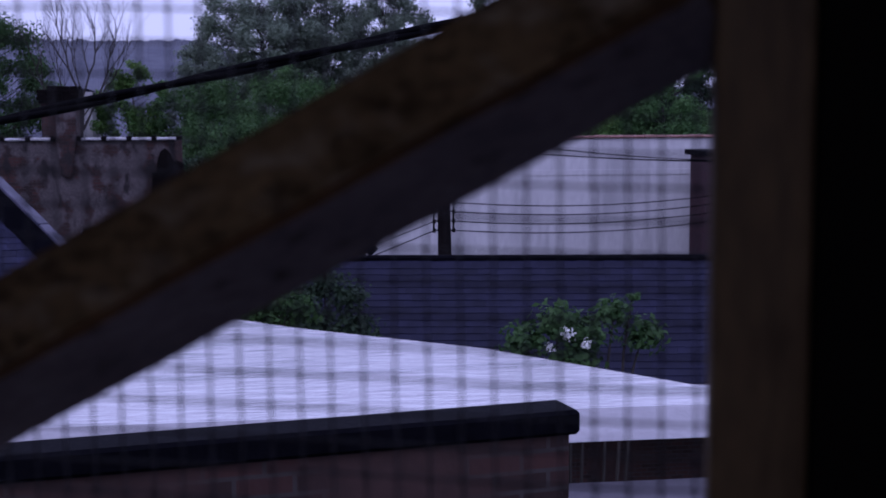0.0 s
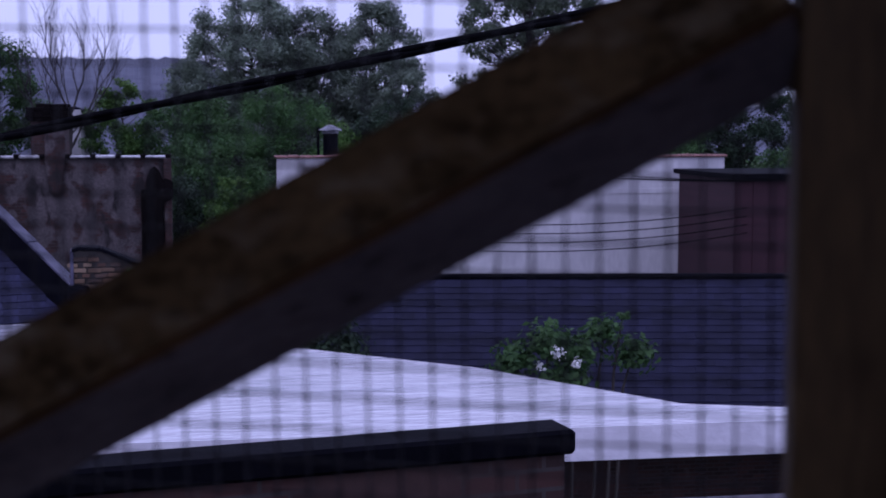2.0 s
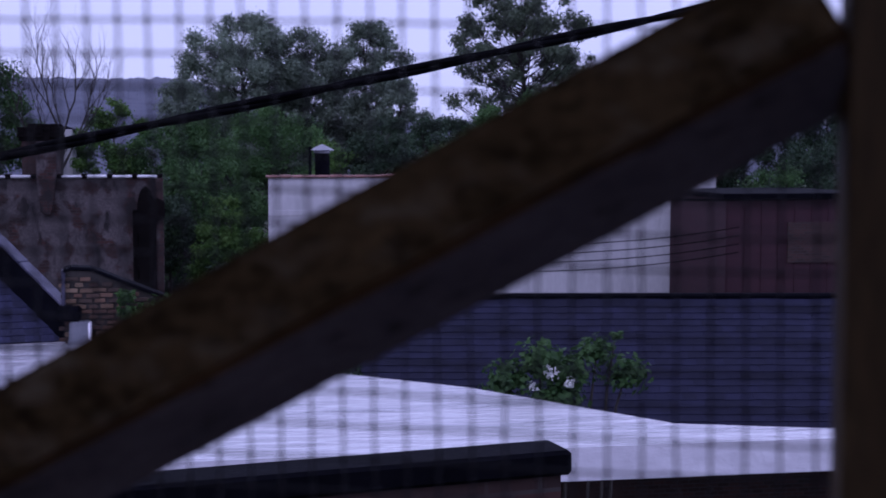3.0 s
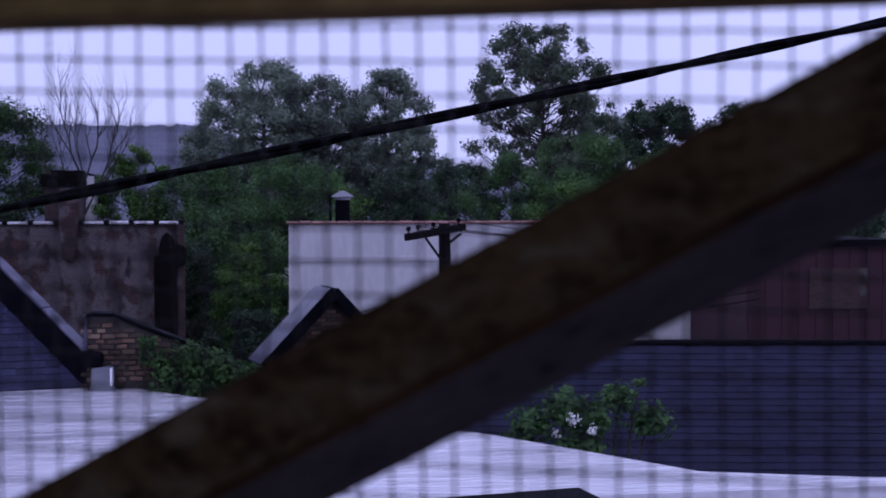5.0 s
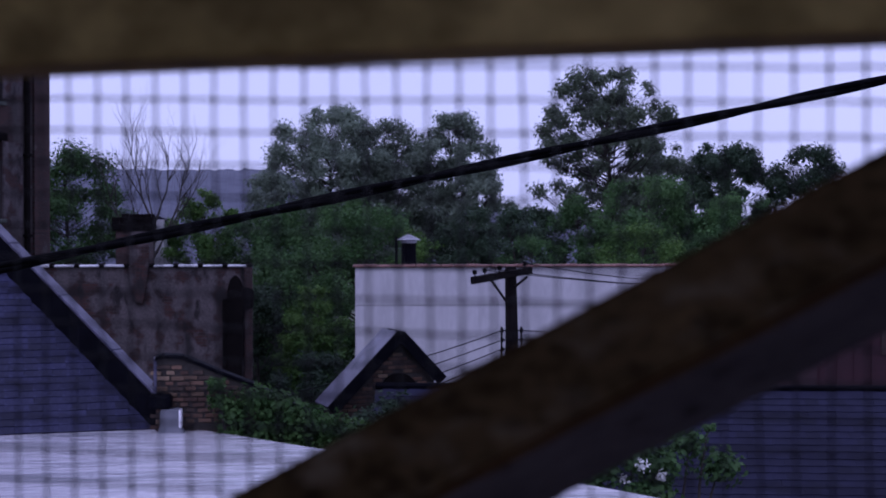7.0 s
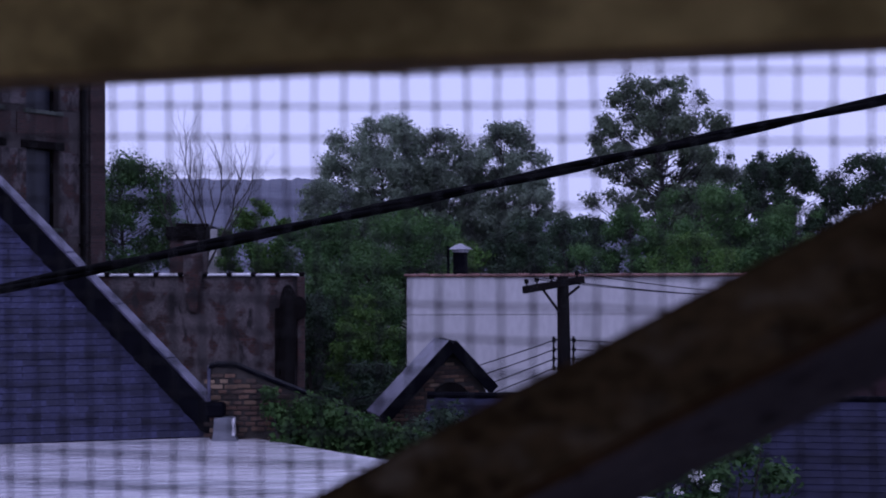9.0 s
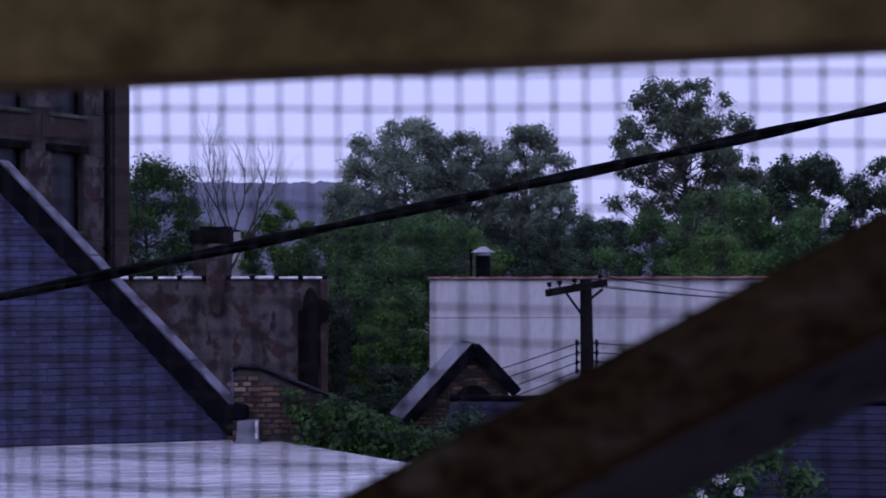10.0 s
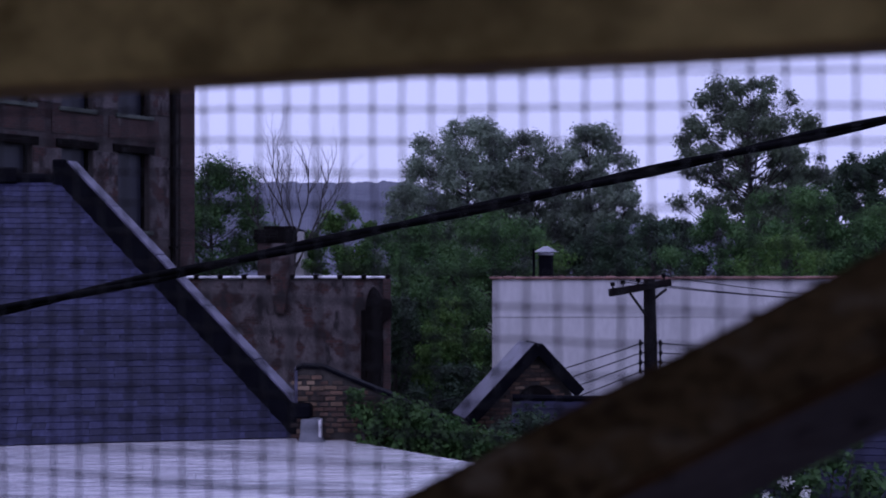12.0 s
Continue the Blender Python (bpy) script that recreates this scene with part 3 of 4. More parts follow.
for j in range(5):
    for i in range(5):
        for deep in (0, 1, 2):
            if j == 4 and ragged.random() < 0.45:
                continue
            lean = 0.05 + 0.03 * (j in (1, 2, 3))
            x0 = 1.66 - lean + i * (0.88 + 2 * lean) / 5
            y0 = -lean + deep * (0.8 + 2 * lean) / 3
            z0 = 8.16 + j * 0.088
            box(x0 + ragged.uniform(-0.02, 0.012), x0 + (0.88 + 2 * lean) / 5 - 0.01 + ragged.uniform(-0.01, 0.02), y0 + ragged.uniform(-0.03, 0.01), y0 + 0.29, z0,
                z0 + 0.09 + ragged.uniform(-0.004, 0.012), 0.012, bm=crown)
part("chimney_cap", crown, M_SOOT, ch, "crumbling sooty chimney top")
part("chimney_breast", prism([(2.02, 8.15), (2.53, 8.15), (2.53, 7.25), (2.44, 6.6), (2.36, 6.25), (2.12, 6.32), (2.02, 7.1)], -0.13, 0.02), M_RENDER, ch, "projecting rendered flue")
edge = [(4.50 + 0.05 * math.sin(k * 2.1) + ragged.uniform(-0.03, 0.03), 2.5 + k * 0.32) for k in range(14)]
edge += [(4.62, 6.92), (4.74, 7.02), (4.86, 6.90)] + [(4.96 + 0.04 * math.sin(k * 1.7) + ragged.uniform(-0.03, 0.03), 6.66 - k * 0.32) for k in range(14)]
part("flue", prism(edge, -0.22, 0.015), M_SOOT, low, "soot-black crumbling flue")
part("flue_pipe", box(4.40, 4.55, -0.16, 0.0, 3.2, 6.4, 0.03), M_SOOT, low, "soot-black flue pipe")
part("flue_bend", prism([(4.96, 6.05), (5.21, 6.18), (5.21, 6.62), (5.0, 6.72), (4.9, 6.5)], -0.2, 0.02), M_SOOT, low, "sooty broken flue head")
part("corner_pier", box(4.98, 5.18, -0.1, 0.0, 0, 7.22, 0.01), M_RUST, low, "red brick corner")

# ---- white building, vent, telegraph pole ----
white = thing("white_building", (1.62, 44.0, 0), 0, "long plain off-white building with a tiled parapet", "building")
part("wall", box(0, 15.0, 0, 0.3, 0, 7.02), M_WHITE, white)
part("body", box(0.75, 15.0, 0.3, 12, 0, 6.2), M_WHITE, white)
part("moulding", box(-0.012, 15.0, -0.022, 0.0, 5.80, 5.985, 0.008), M_WHITE, white, "shallow painted band")
for k in range(37):
    part("coping_tile", box(-0.08 + k * 0.41, 0.315 + k * 0.41, -0.1, 0.34, 7.02, 7.11 + 0.012 * (k % 4 == 1), 0.03), M_REDTILE, white, "red clay coping tile")
vent = thing("roof_vent", (3.49, 46, 7.0), 0, "round metal roof vent with a conical cap", "vent")
part("pipe", tube([(0, 0, -0.9), (0, 0, 0.9)], 0.25, 14), M_PITCH, vent)
bm = bmesh.new()
bmesh.ops.create_cone(bm, segments=16, radius1=0.43, radius2=0.05, depth=0.2, cap_ends=True, matrix=Matrix.Translation((0, 0, 1.0)))
part("cap", bm, M_ZINC, vent, "pale zinc conical cap", smooth=False)
part("collar", tube([(0, 0, 0.80), (0, 0, 0.88)], 0.28, 14), M_ZINC, vent)
solo("vent_pipe", tube([(3.08, 46, 6.9), (3.08, 46, 8.02)], 0.05, 8), M_PITCH, "thin dark vent pipe on the roof", "pipe")

pole = thing("telegraph_pole", (5.16, 34.0, 0), 0, "dark wooden telegraph pole with a crossarm and insulators", "telegraph pole")
part("shaft", tube([(0.12, 0, 0), (0.06, 0, 4), (0.0, 0, 7.26)], [0.21, 0.18, 0.145], 12), M_POLE, pole)
ARM = pose(0, -0.2, 7.09, 0, -6.0, 38)
arm = part("crossarm", box(-1.42, 0.72, -0.06, 0.06, -0.09, 0.09, 0.015), M_POLE, pole, "dark timber crossarm", m=ARM)
for x in (-1.3, -0.95, -0.42, 0.5):
    part("insulator", tube([(x, 0, 0.09), (x, 0, 0.14), (x, 0, 0.15), (x, 0, 0.24), (x, 0, 0.25)], [0.02, 0.02, 0.055, 0.06, 0.02], 8), M_SOOT, arm, "dark glass insulator")
part("brace", tube([(-0.52, -0.02, 6.95), (-0.05, -0.16, 6.28)], 0.035, 6), M_POLE, pole)
part("brace", tube([(0.42, -0.02, 7.0), (0.08, -0.16, 6.75)], 0.035, 6), M_POLE, pole)
for sx in (-0.24, 0.26):
    rack = part("rack", tube([(sx, -0.1, 4.9), (sx, -0.1, 5.75)], 0.025, 6), M_POLE, pole, "insulator rack")
    for k in range(4):
        z = 4.95 + k * 0.235
        part("spool", tube([(sx, -0.16, z - 0.05), (sx, -0.16, z), (sx, -0.16, z + 0.05)], [0.055, 0.035, 0.055], 8), M_SOOT, rack)
        part("bracket", tube([(sx, -0.1, z), (0.03, -0.1, z)], 0.02, 5), M_POLE, rack)


def hung(p, q, sag, n=14):
    p, q = Vector(p), Vector(q)
    return [p.lerp(q, k / n) - Vector((0, 0, 4 * sag * (k / n) * (1 - k / n))) for k in range(n + 1)]


for k in range(4):
    z = 4.95 + k * 0.235
    solo("service_wire", tube(hung((4.92, 33.84, z), (-1.5, 31.0, z - 1.75 + 0.1 * k), 0.12), 0.014, 5), M_CABLE, "thin black wire from the telegraph pole", "wire", "wires on the pole")
    solo("service_wire", tube(hung((5.42, 33.84, z), (14.5, 36.5, z + 0.1), 0.25), 0.014, 5), M_CABLE, "thin black wire from the telegraph pole", "wire", "wires on the pole")
for k, x in enumerate((-1.0, -0.75, 0.4)):
    solo("line_wire", tube(hung((5.16 + x * 0.79, 33.8 + x * 0.6, 7.3 + x * 0.1), (17, 30 + k, 7.0 - 0.1 * k), 0.35), 0.012, 5), M_CABLE,
         "thin black line wire from the crossarm", "wire", "wires on the pole")

# the service drop across the view
drop = thing("overhead_cable", (0, 0, 0), 0, "thick black twisted overhead cable", "cable")
A, B = Vector((-4.6, 6.0, 7.172)), Vector((6.2, 6.0, 9.513))
for k in range(2):
    pts = []
    for i in range(161):
        f = i / 160
        tw = f * 46 + k * math.pi
        pts.append(A.lerp(B, f) + Vector((0, math.cos(tw) * 0.0105, math.sin(tw) * 0.0105 - 0.027 * 4 * f * (1 - f))))
    part("conductor", tube(pts, 0.0165, 7), M_CABLE, drop, smooth=True)

# ---- small brick gable and the slate roof beside it ----
chapel = thing("gabled_porch", (1.90, 28.0, 0), 14, "small brick gable with a dark slate roof and an arched opening", "porch")
GZ, EL, ER, ELZ, ERZ = 6.02, -1.48, 0.92, 4.52, 5.05
bm = prism([(EL + 0.12, 0), (0.80, 0), (0.80, ERZ - 0.02), (0, GZ - 0.12), (EL + 0.12, ELZ)], 0.75)
part("wall", bm, M_MORTAR, chapel)
for sgn, ex, ez in ((-1, EL, ELZ), (1, ER, ERZ)):
    slope_len = math.hypot(ex, GZ - ez)
    tilt = math.degrees(math.atan2(GZ - ez, abs(ex)))
    m = pose(0, 0, GZ, 0, tilt * sgn, 0)
    x0, x1 = (0, slope_len) if sgn > 0 else (-slope_len, 0)
    part("roof_slope", box(x0, x1, -0.22, 0.85, -0.02, 0.09, 0.015), M_CAP if sgn < 0 else M_PITCH, chapel, "dark slate slope", m=m)
    part("bargeboard", box(x0, x1, -0.27, -0.22, -0.14, 0.1, 0.01), M_PITCH, chapel, "black bargeboard", m=m)
fan = [(-0.42, 3.4), (0.42, 3.4)] + [(0.42 * math.cos(math.pi * k / 12), 4.75 + 0.46 * math.sin(math.pi * k / 12)) for k in range(13)]
# a solid slab before the wall, its black standing for the shade inside
part("arched_opening", prism([(x + 0.02, z) for x, z in fan], -0.10), M_SOOT, chapel, "arched opening, a black slab for its dark inside")
far_roof = thing("long_slate_roof", (0, 0, 0), 0, "long low blue-grey slate roof below the loft", "roof")
RDIR = Vector((21.0, -3.2, 0)).normalized()
RBACK = Vector((-RDIR.y, RDIR.x, 0))
R0 = Vector((1.4, 27.0, 5.03))
bm = bmesh.new()
q = [R0, R0 + RDIR * 21, R0 + RDIR * 21 - RBACK * 3.6 + Vector((0, 0, -2.6)), R0 - RBACK * 3.6 + Vector((0, 0, -2.6)),
     R0 + RBACK * 3.6 + Vector((0, 0, -2.6)), R0 + RDIR * 21 + RBACK * 3.6 + Vector((0, 0, -2.6))]
v = [bm.verts.new(p - Vector((0, 0, 0.03))) for p in q]
for f in ((0, 1, 2, 3), (0, 4, 5, 1), (0, 3, 4), (1, 5, 2), (2, 5, 4, 3)):
    bm.faces.new([v[k] for k in f])
bmesh.ops.recalc_face_normals(bm, faces=bm.faces[:])
far_bed = part("roof_bed", bm, M_SLATE_BED, far_roof)
part("wall", box(2.0, 21, 24.2, 28, 0, 2.5), M_RUST, far_roof)
part("ridge", tube([R0 + Vector((0, 0, 0.02)), R0 + RDIR * 21 + Vector((0, 0, 0.02))], 0.07, 8), M_PITCH, far_roof)

maroon = thing("maroon_shed", (14.7, 38.0, 0), 0, "dark maroon boarded building with a flat roof", "building")
part("wall", box(0, 4.4, 0, 5, 0, 6.5), M_MAROON, maroon)
part("roof", box(-0.15, 4.55, -0.2, 5.2, 6.5, 6.66, 0.02), M_PITCH, maroon)
win = part("window", box(1.9, 3.7, -0.06, 0.0, 4.6, 5.8), M_RUST, maroon, "faded reddish boarded panel")
for k in range(9):
    part("batten", box(0.05 + k * 0.52, 0.12 + k * 0.52, -0.03, 0.0, 0.2, 6.45), M_MAROON, maroon)

# ---- ruined brick parapet with ivy ----
ruin = thing("brick_parapet", (-2.32, 21.75, 0), 4, "broken parapet of old mixed brick under a dark coping", "wall")
profile = [(0.0, 4.0), (2.9, 3.2), (2.9, 4.9), (1.5, 5.62), (1.20, 5.74), (0.95, 5.84), (0.42, 6.07), (0.1, 6.09), (0.0, 6.05)]
part("core", prism(profile, 0.35), M_MORTAR, ruin)
part("edge_flashing", box(-0.035, 0.02, -0.05, 0.3, 5.35, 6.10, 0.012), M_CAP, ruin, "wet lead strip down the broken edge")
cop = [(0.0, 6.06), (0.10, 6.10), (0.42, 6.08), (0.95, 5.85), (1.5, 5.63), (2.9, 4.91)]
for (xa, za), (xb, zb) in zip(cop, cop[1:]):
    m = pose(xa, 0, za, 0, -math.degrees(math.atan2(zb - za, xb - xa)), 0)
    part("coping", box(0, math.hypot(xb - xa, zb - za) + 0.01, -0.06, 0.4, 0.0, 0.055, 0.012), M_PITCH, ruin, "black wet coping", m=m)


# ---- trees ----
def leaves(centres, radii, count, size, seed, squash=0.8):
    """Many small bent leaves gathered in clumps, turned outwards and up."""
    rs = np.random.RandomState(seed)
    weight = np.array(radii) ** 2.2
    pick = rs.choice(len(centres), count, p=weight / weight.sum())
    way = rs.normal(size=(count, 3))
    way /= np.linalg.norm(way, axis=1)[:, None]
    dist = np.array(radii)[pick] * rs.uniform(0.02, 1.0, count) ** 0.5 * rs.uniform(0.7, 1.35, count)
    p = np.array(centres)[pick] + way * dist[:, None] * np.array([1, 1, squash])
    n = way * 0.8 + np.array([0, 0, 0.55]) + rs.normal(size=(count, 3)) * 0.55
    n /= np.linalg.norm(n, axis=1)[:, None]
    a = np.cross(n, rs.normal(size=(count, 3)))
    a /= np.linalg.norm(a, axis=1)[:, None]
    b = np.cross(n, a)
    s = size * rs.uniform(0.55, 1.35, count)[:, None]
    verts = np.stack([p - a * s * 0.5, p + b * s * 0.32 + n * s * 0.10, p + a * s * 0.55, p - b * s * 0.32 + n * s * 0.10], 1).reshape(-1, 3)
    me = bpy.data.meshes.new("leaves")
    k = np.arange(count)[:, None] * 4
    faces = np.concatenate([k + np.array([[0, 1, 2]]), k + np.array([[0, 2, 3]])], 1).reshape(-1, 3)
    me.vertices.add(len(verts))
    me.vertices.foreach_set("co", verts.ravel())
    me.loops.add(faces.size)
    me.loops.foreach_set("vertex_index", faces.ravel().astype(np.int32))
    me.polygons.add(len(faces))
    me.polygons.foreach_set("loop_start", np.arange(0, faces.size, 3, dtype=np.int32))
    me.polygons.foreach_set("loop_total", np.full(len(faces), 3, dtype=np.int32))
    me.update(calc_edges=True)
    return me


def tree(name, place, height, spread, start, leaf, label, count, size, seed, clumps=60, clump=0.22, group="", top=0.48, squash=0.8):
    """A trunk with a limb to every clump of leaves; the crown runs from start (a share of the height) to the top, widest at the share top."""
    t = thing(name, place, 0, label, "tree", group)
    rs = random.Random(seed * 7 + 3)
    thick = height * 0.017
    bm = bmesh.new()
    bend = [Vector((rs.uniform(-1, 1) * 0.10 * spread * k / 6, rs.uniform(-1, 1) * 0.10 * spread * k / 6, height * 0.92 * k / 6)) for k in range(7)]
    tube(bend, [thick * (1 - 0.85 * k / 6) for k in range(7)], 8, bm)
    lo, hi = height * start, height
    centres, radii = [], []
    lumps = [(rs.uniform(0, 6.283), rs.uniform(0.85, 1.12)) for _ in range(5)]
    while len(centres) < clumps:
        f, az = rs.random(), rs.uniform(0, 6.283)
        wide = math.sqrt(max(0.0, 1 - abs((f - top) / (top if f < top else 1 - top)) ** 2.6))
        if rs.random() > wide:
            continue
        lump = sum(g * max(0.0, math.cos(az - a)) ** 2 for a, g in lumps) / max(0.01, sum(max(0.0, math.cos(az - a)) ** 2 for a, _ in lumps))
        r = spread * clump * rs.uniform(0.45, 1.1)
        reach = max(0.0, spread * max(wide, 0.3) * (lump or 1.0) * rs.random() ** 0.38 - r * 0.55)
        z = min(lo + (hi - lo) * f, hi - r * squash * 0.8)
        c = Vector((math.cos(az) * reach, math.sin(az) * reach, z))
        centres.append(c)
        radii.append(r)
        foot = max(0.12, min(0.92, (z - reach * rs.uniform(0.45, 0.9)) / (height * 0.92)))
        k = min(5, int(foot * 6))
        base = bend[k].lerp(bend[k + 1], foot * 6 - k)
        g = thick * (1 - 0.8 * foot) * 0.38
        mid = base.lerp(c, 0.5) + Vector((0, 0, -0.07 * reach))
        tube([base, mid, c], [g, g * 0.6, g * 0.2], 5, bm)
        for _ in range(1):
            tip = c + Vector((rs.uniform(-1, 1), rs.uniform(-1, 1), rs.uniform(-0.2, 1))) * r * 0.9
            tube([mid.lerp(c, 0.6), tip], [g * 0.3, g * 0.1], 4, bm)
    part("trunk", bm, M_BARK, t)
    me = leaves([tuple(c) for c in centres], radii, count, size, seed, squash)
    me.materials.append(leaf)
    part("crown", me, leaf, t)
    return t


SKY, BACK = "trees on the skyline", "trees behind the roofs"
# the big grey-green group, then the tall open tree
tree("poplar", (1.1, 76, 0), 15.3, 4.3, 0.34, L_HAZE_GREY, "broad grey-green tree in a group against the sky", 52000, 0.16, 11, 161, 0.193, SKY)
tree("poplar", (4.7, 77, 0), 14.7, 3.9, 0.30, L_HAZE_GREY, "broad grey-green tree in a group against the sky", 50000, 0.16, 16, 150, 0.20, SKY)
tree("poplar", (8.3, 76, 0), 14.9, 3.3, 0.40, L_HAZE_GREY, "broad grey-green tree in a group against the sky", 34000, 0.16, 13, 112, 0.212, SKY)
tree("poplar", (-1.6, 74, 0), 11.6, 2.4, 0.30, L_HAZE_GREY, "lower grey-green tree at the edge of the group", 20000, 0.16, 14, 68, 0.258, SKY)
tree("poplar", (9.6, 73, 0), 11.4, 2.2, 0.30, L_HAZE_GREY, "lower grey-green tree at the edge of the group", 16000, 0.16, 15, 61, 0.258, SKY)
tree("maple", (15.45, 69, 0), 16.7, 4.05, 0.44, L_OPEN, "tall open-crowned tree against the sky", 34000, 0.17, 24, 178, 0.156, SKY, 0.5)
tree("maple", (18.2, 70, 0), 13.2, 3.0, 0.28, L_OPEN, "dark green tree against the sky", 34000, 0.16, 22, 130, 0.20, SKY)
tree("oak", (19.5, 62, 0), 12.5, 3.0, 0.2, L_DARK, "dark spreading tree at the edge of the wood", 42000, 0.15, 31, 170, 0.18, SKY)
tree("oak", (23.6, 62, 0), 12.3, 3.6, 0.2, L_DARK, "dark spreading tree at the edge of the wood", 44000, 0.15, 32, 170, 0.18, SKY)
tree("oak", (21.3, 68, 0), 12.2, 3.2, 0.25, L_OPEN, "dark green tree against the sky", 26000, 0.16, 55, 90, 0.21, SKY)
tree("oak", (30.0, 64, 0), 11.6, 4.0, 0.3, L_DARK, "dark spreading tree at the edge of the wood", 26000, 0.16, 33, 108, 0.202, SKY)
tree("oak", (12.7, 62, 0), 9.9, 2.69, 0.2, L_GREEN, "rounded green tree in front of the wood", 26000, 0.14, 34, 85, 0.239, BACK)
tree("oak", (15.6, 60, 0), 10.8, 3.58, 0.2, L_GREEN, "rounded green tree in front of the wood", 36000, 0.14, 35, 108, 0.221, BACK)
tree("oak", (18.6, 58, 0), 9.9, 3.14, 0.2, L_GREEN, "rounded green tree in front of the wood", 28000, 0.14, 36, 85, 0.239, BACK)
tree("oak", (13.6, 54, 0), 8.5, 2.58, 0.2, L_BRIGHT, "low fresh green tree behind the white building", 20000, 0.12, 37, 74, 0.248, BACK)
tree("oak", (9.3, 61, 0), 9.3, 2.46, 0.15, L_DARK, "dark leafy tree below the skyline trees", 20000, 0.15, 52, 74, 0.258, BACK)
tree("oak", (11.2, 66, 0), 9.6, 2.13, 0.15, L_DARK, "dark leafy tree below the skyline trees", 16000, 0.15, 53, 68, 0.258, BACK)
tree("yew", (6.7, 56, 0), 9.5, 1.90, 0.1, L_DARK, "dark dense evergreen behind the white building", 34000, 0.13, 38, 102, 0.294, BACK)
tree("oak", (-9.9, 58, 0), 11.9, 3.25, 0.15, L_GREEN, "rounded green tree beside the brick building", 44000, 0.14, 41, 136, 0.239, BACK)
tree("oak", (-4.4, 60, 0), 10.1, 2.24, 0.2, L_BRIGHT, "fresh green tree behind the brick building", 22000, 0.14, 42, 74, 0.239, BACK)
tree("oak", (-1.4, 58, 0), 9.4, 3.02, 0.15, L_GREEN, "leafy green tree behind the brick building", 32000, 0.14, 43, 95, 0.239, BACK)
tree("oak", (2.4, 62, 0), 9.9, 3.14, 0.15, L_GREEN, "leafy green tree between the buildings", 32000, 0.14, 44, 95, 0.239, BACK)
tree("oak", (-0.4, 50, 0), 7.8, 2.58, 0.1, L_GREEN, "leafy green tree between the buildings", 34000, 0.13, 45, 95, 0.239, BACK)
tree("oak", (0.4, 44.5, 0), 6.4, 1.51, 0.08, L_BRIGHT, "low leafy tree in the yard", 20000, 0.12, 46, 74, 0.258, BACK)
tree("oak", (-1.6, 46, 0), 6.4, 1.90, 0.08, L_DARK, "low dark leafy tree in the yard", 24000, 0.12, 47, 74, 0.258, BACK)
tree("oak", (0.3, 40, 0), 4.6, 1.68, 0.05, L_DARK, "low dark leafy tree in the yard", 20000, 0.12, 54, 68, 0.276, BACK)
tree("oak", (4.6, 56, 0), 8.3, 2.35, 0.1, L_BRIGHT, "fresh green tree behind the white building", 24000, 0.12, 48, 74, 0.248, BACK)
tree("oak", (9.4, 56, 0), 8.1, 2.58, 0.1, L_GREEN, "leafy tree behind the white building", 24000, 0.12, 49, 74, 0.248, BACK)
tree("oak", (24.0, 50, 0), 8.6, 3.36, 0.1, L_DARK, "dark bushy tree beyond the shed", 24000, 0.14, 50, 74, 0.248, BACK)
tree("oak", (19.2, 44, 0), 7.4, 2.24, 0.1, L_GREEN, "green bushy tree beside the shed", 20000, 0.12, 51, 68, 0.258, BACK)

# a pale house half hidden behind the trees
far_house = thing("far_house", (-6.9, 59, 0), 0, "small pale house almost hidden behind the trees", "house")
part("wall", box(-0.9, 0.9, 0, 4, 0, 8.75), M_WHITE, far_house)
part("roof", prism([(-1.0, 8.75), (1.0, 8.75), (0.7, 8.88), (-0.7, 8.88)], 4.2), M_DARK_SLATE, far_house)


# leafless tree
def twig(bm, p, way, length, r, level, rs):
    pts = [p]
    for k in range(3):
        way = (way + Vector((rs.uniform(-1, 1), rs.uniform(-1, 1), rs.uniform(-0.1, 0.5))) * 0.16).normalized()
        pts.append(pts[-1] + way * length / 3)
    tube(pts, [r, r * 0.8, r * 0.6, r * 0.35], 4, bm)
    if level < 2:
        for k in range(3):
            off = Vector((rs.uniform(-1, 1), rs.uniform(-0.6, 0.6), rs.uniform(0.2, 0.8))).normalized()
            twig(bm, pts[1 + k % 3], (way * 0.8 + off * 0.6).normalized(), length * rs.uniform(0.45, 0.7), r * 0.5, level + 1, rs)


dead = thing("bare_tree", (-6.1, 55, 0), 0, "leafless grey tree standing before the far hill", "tree")
rs = random.Random(9)
bm = bmesh.new()
fork = Vector((0.15, 0, 8.5))
tube([(0.0, 0, 0), (0.12, 0, 4.0), (0.02, 0, 6.8), fork], [0.20, 0.16, 0.12, 0.10], 8, bm)
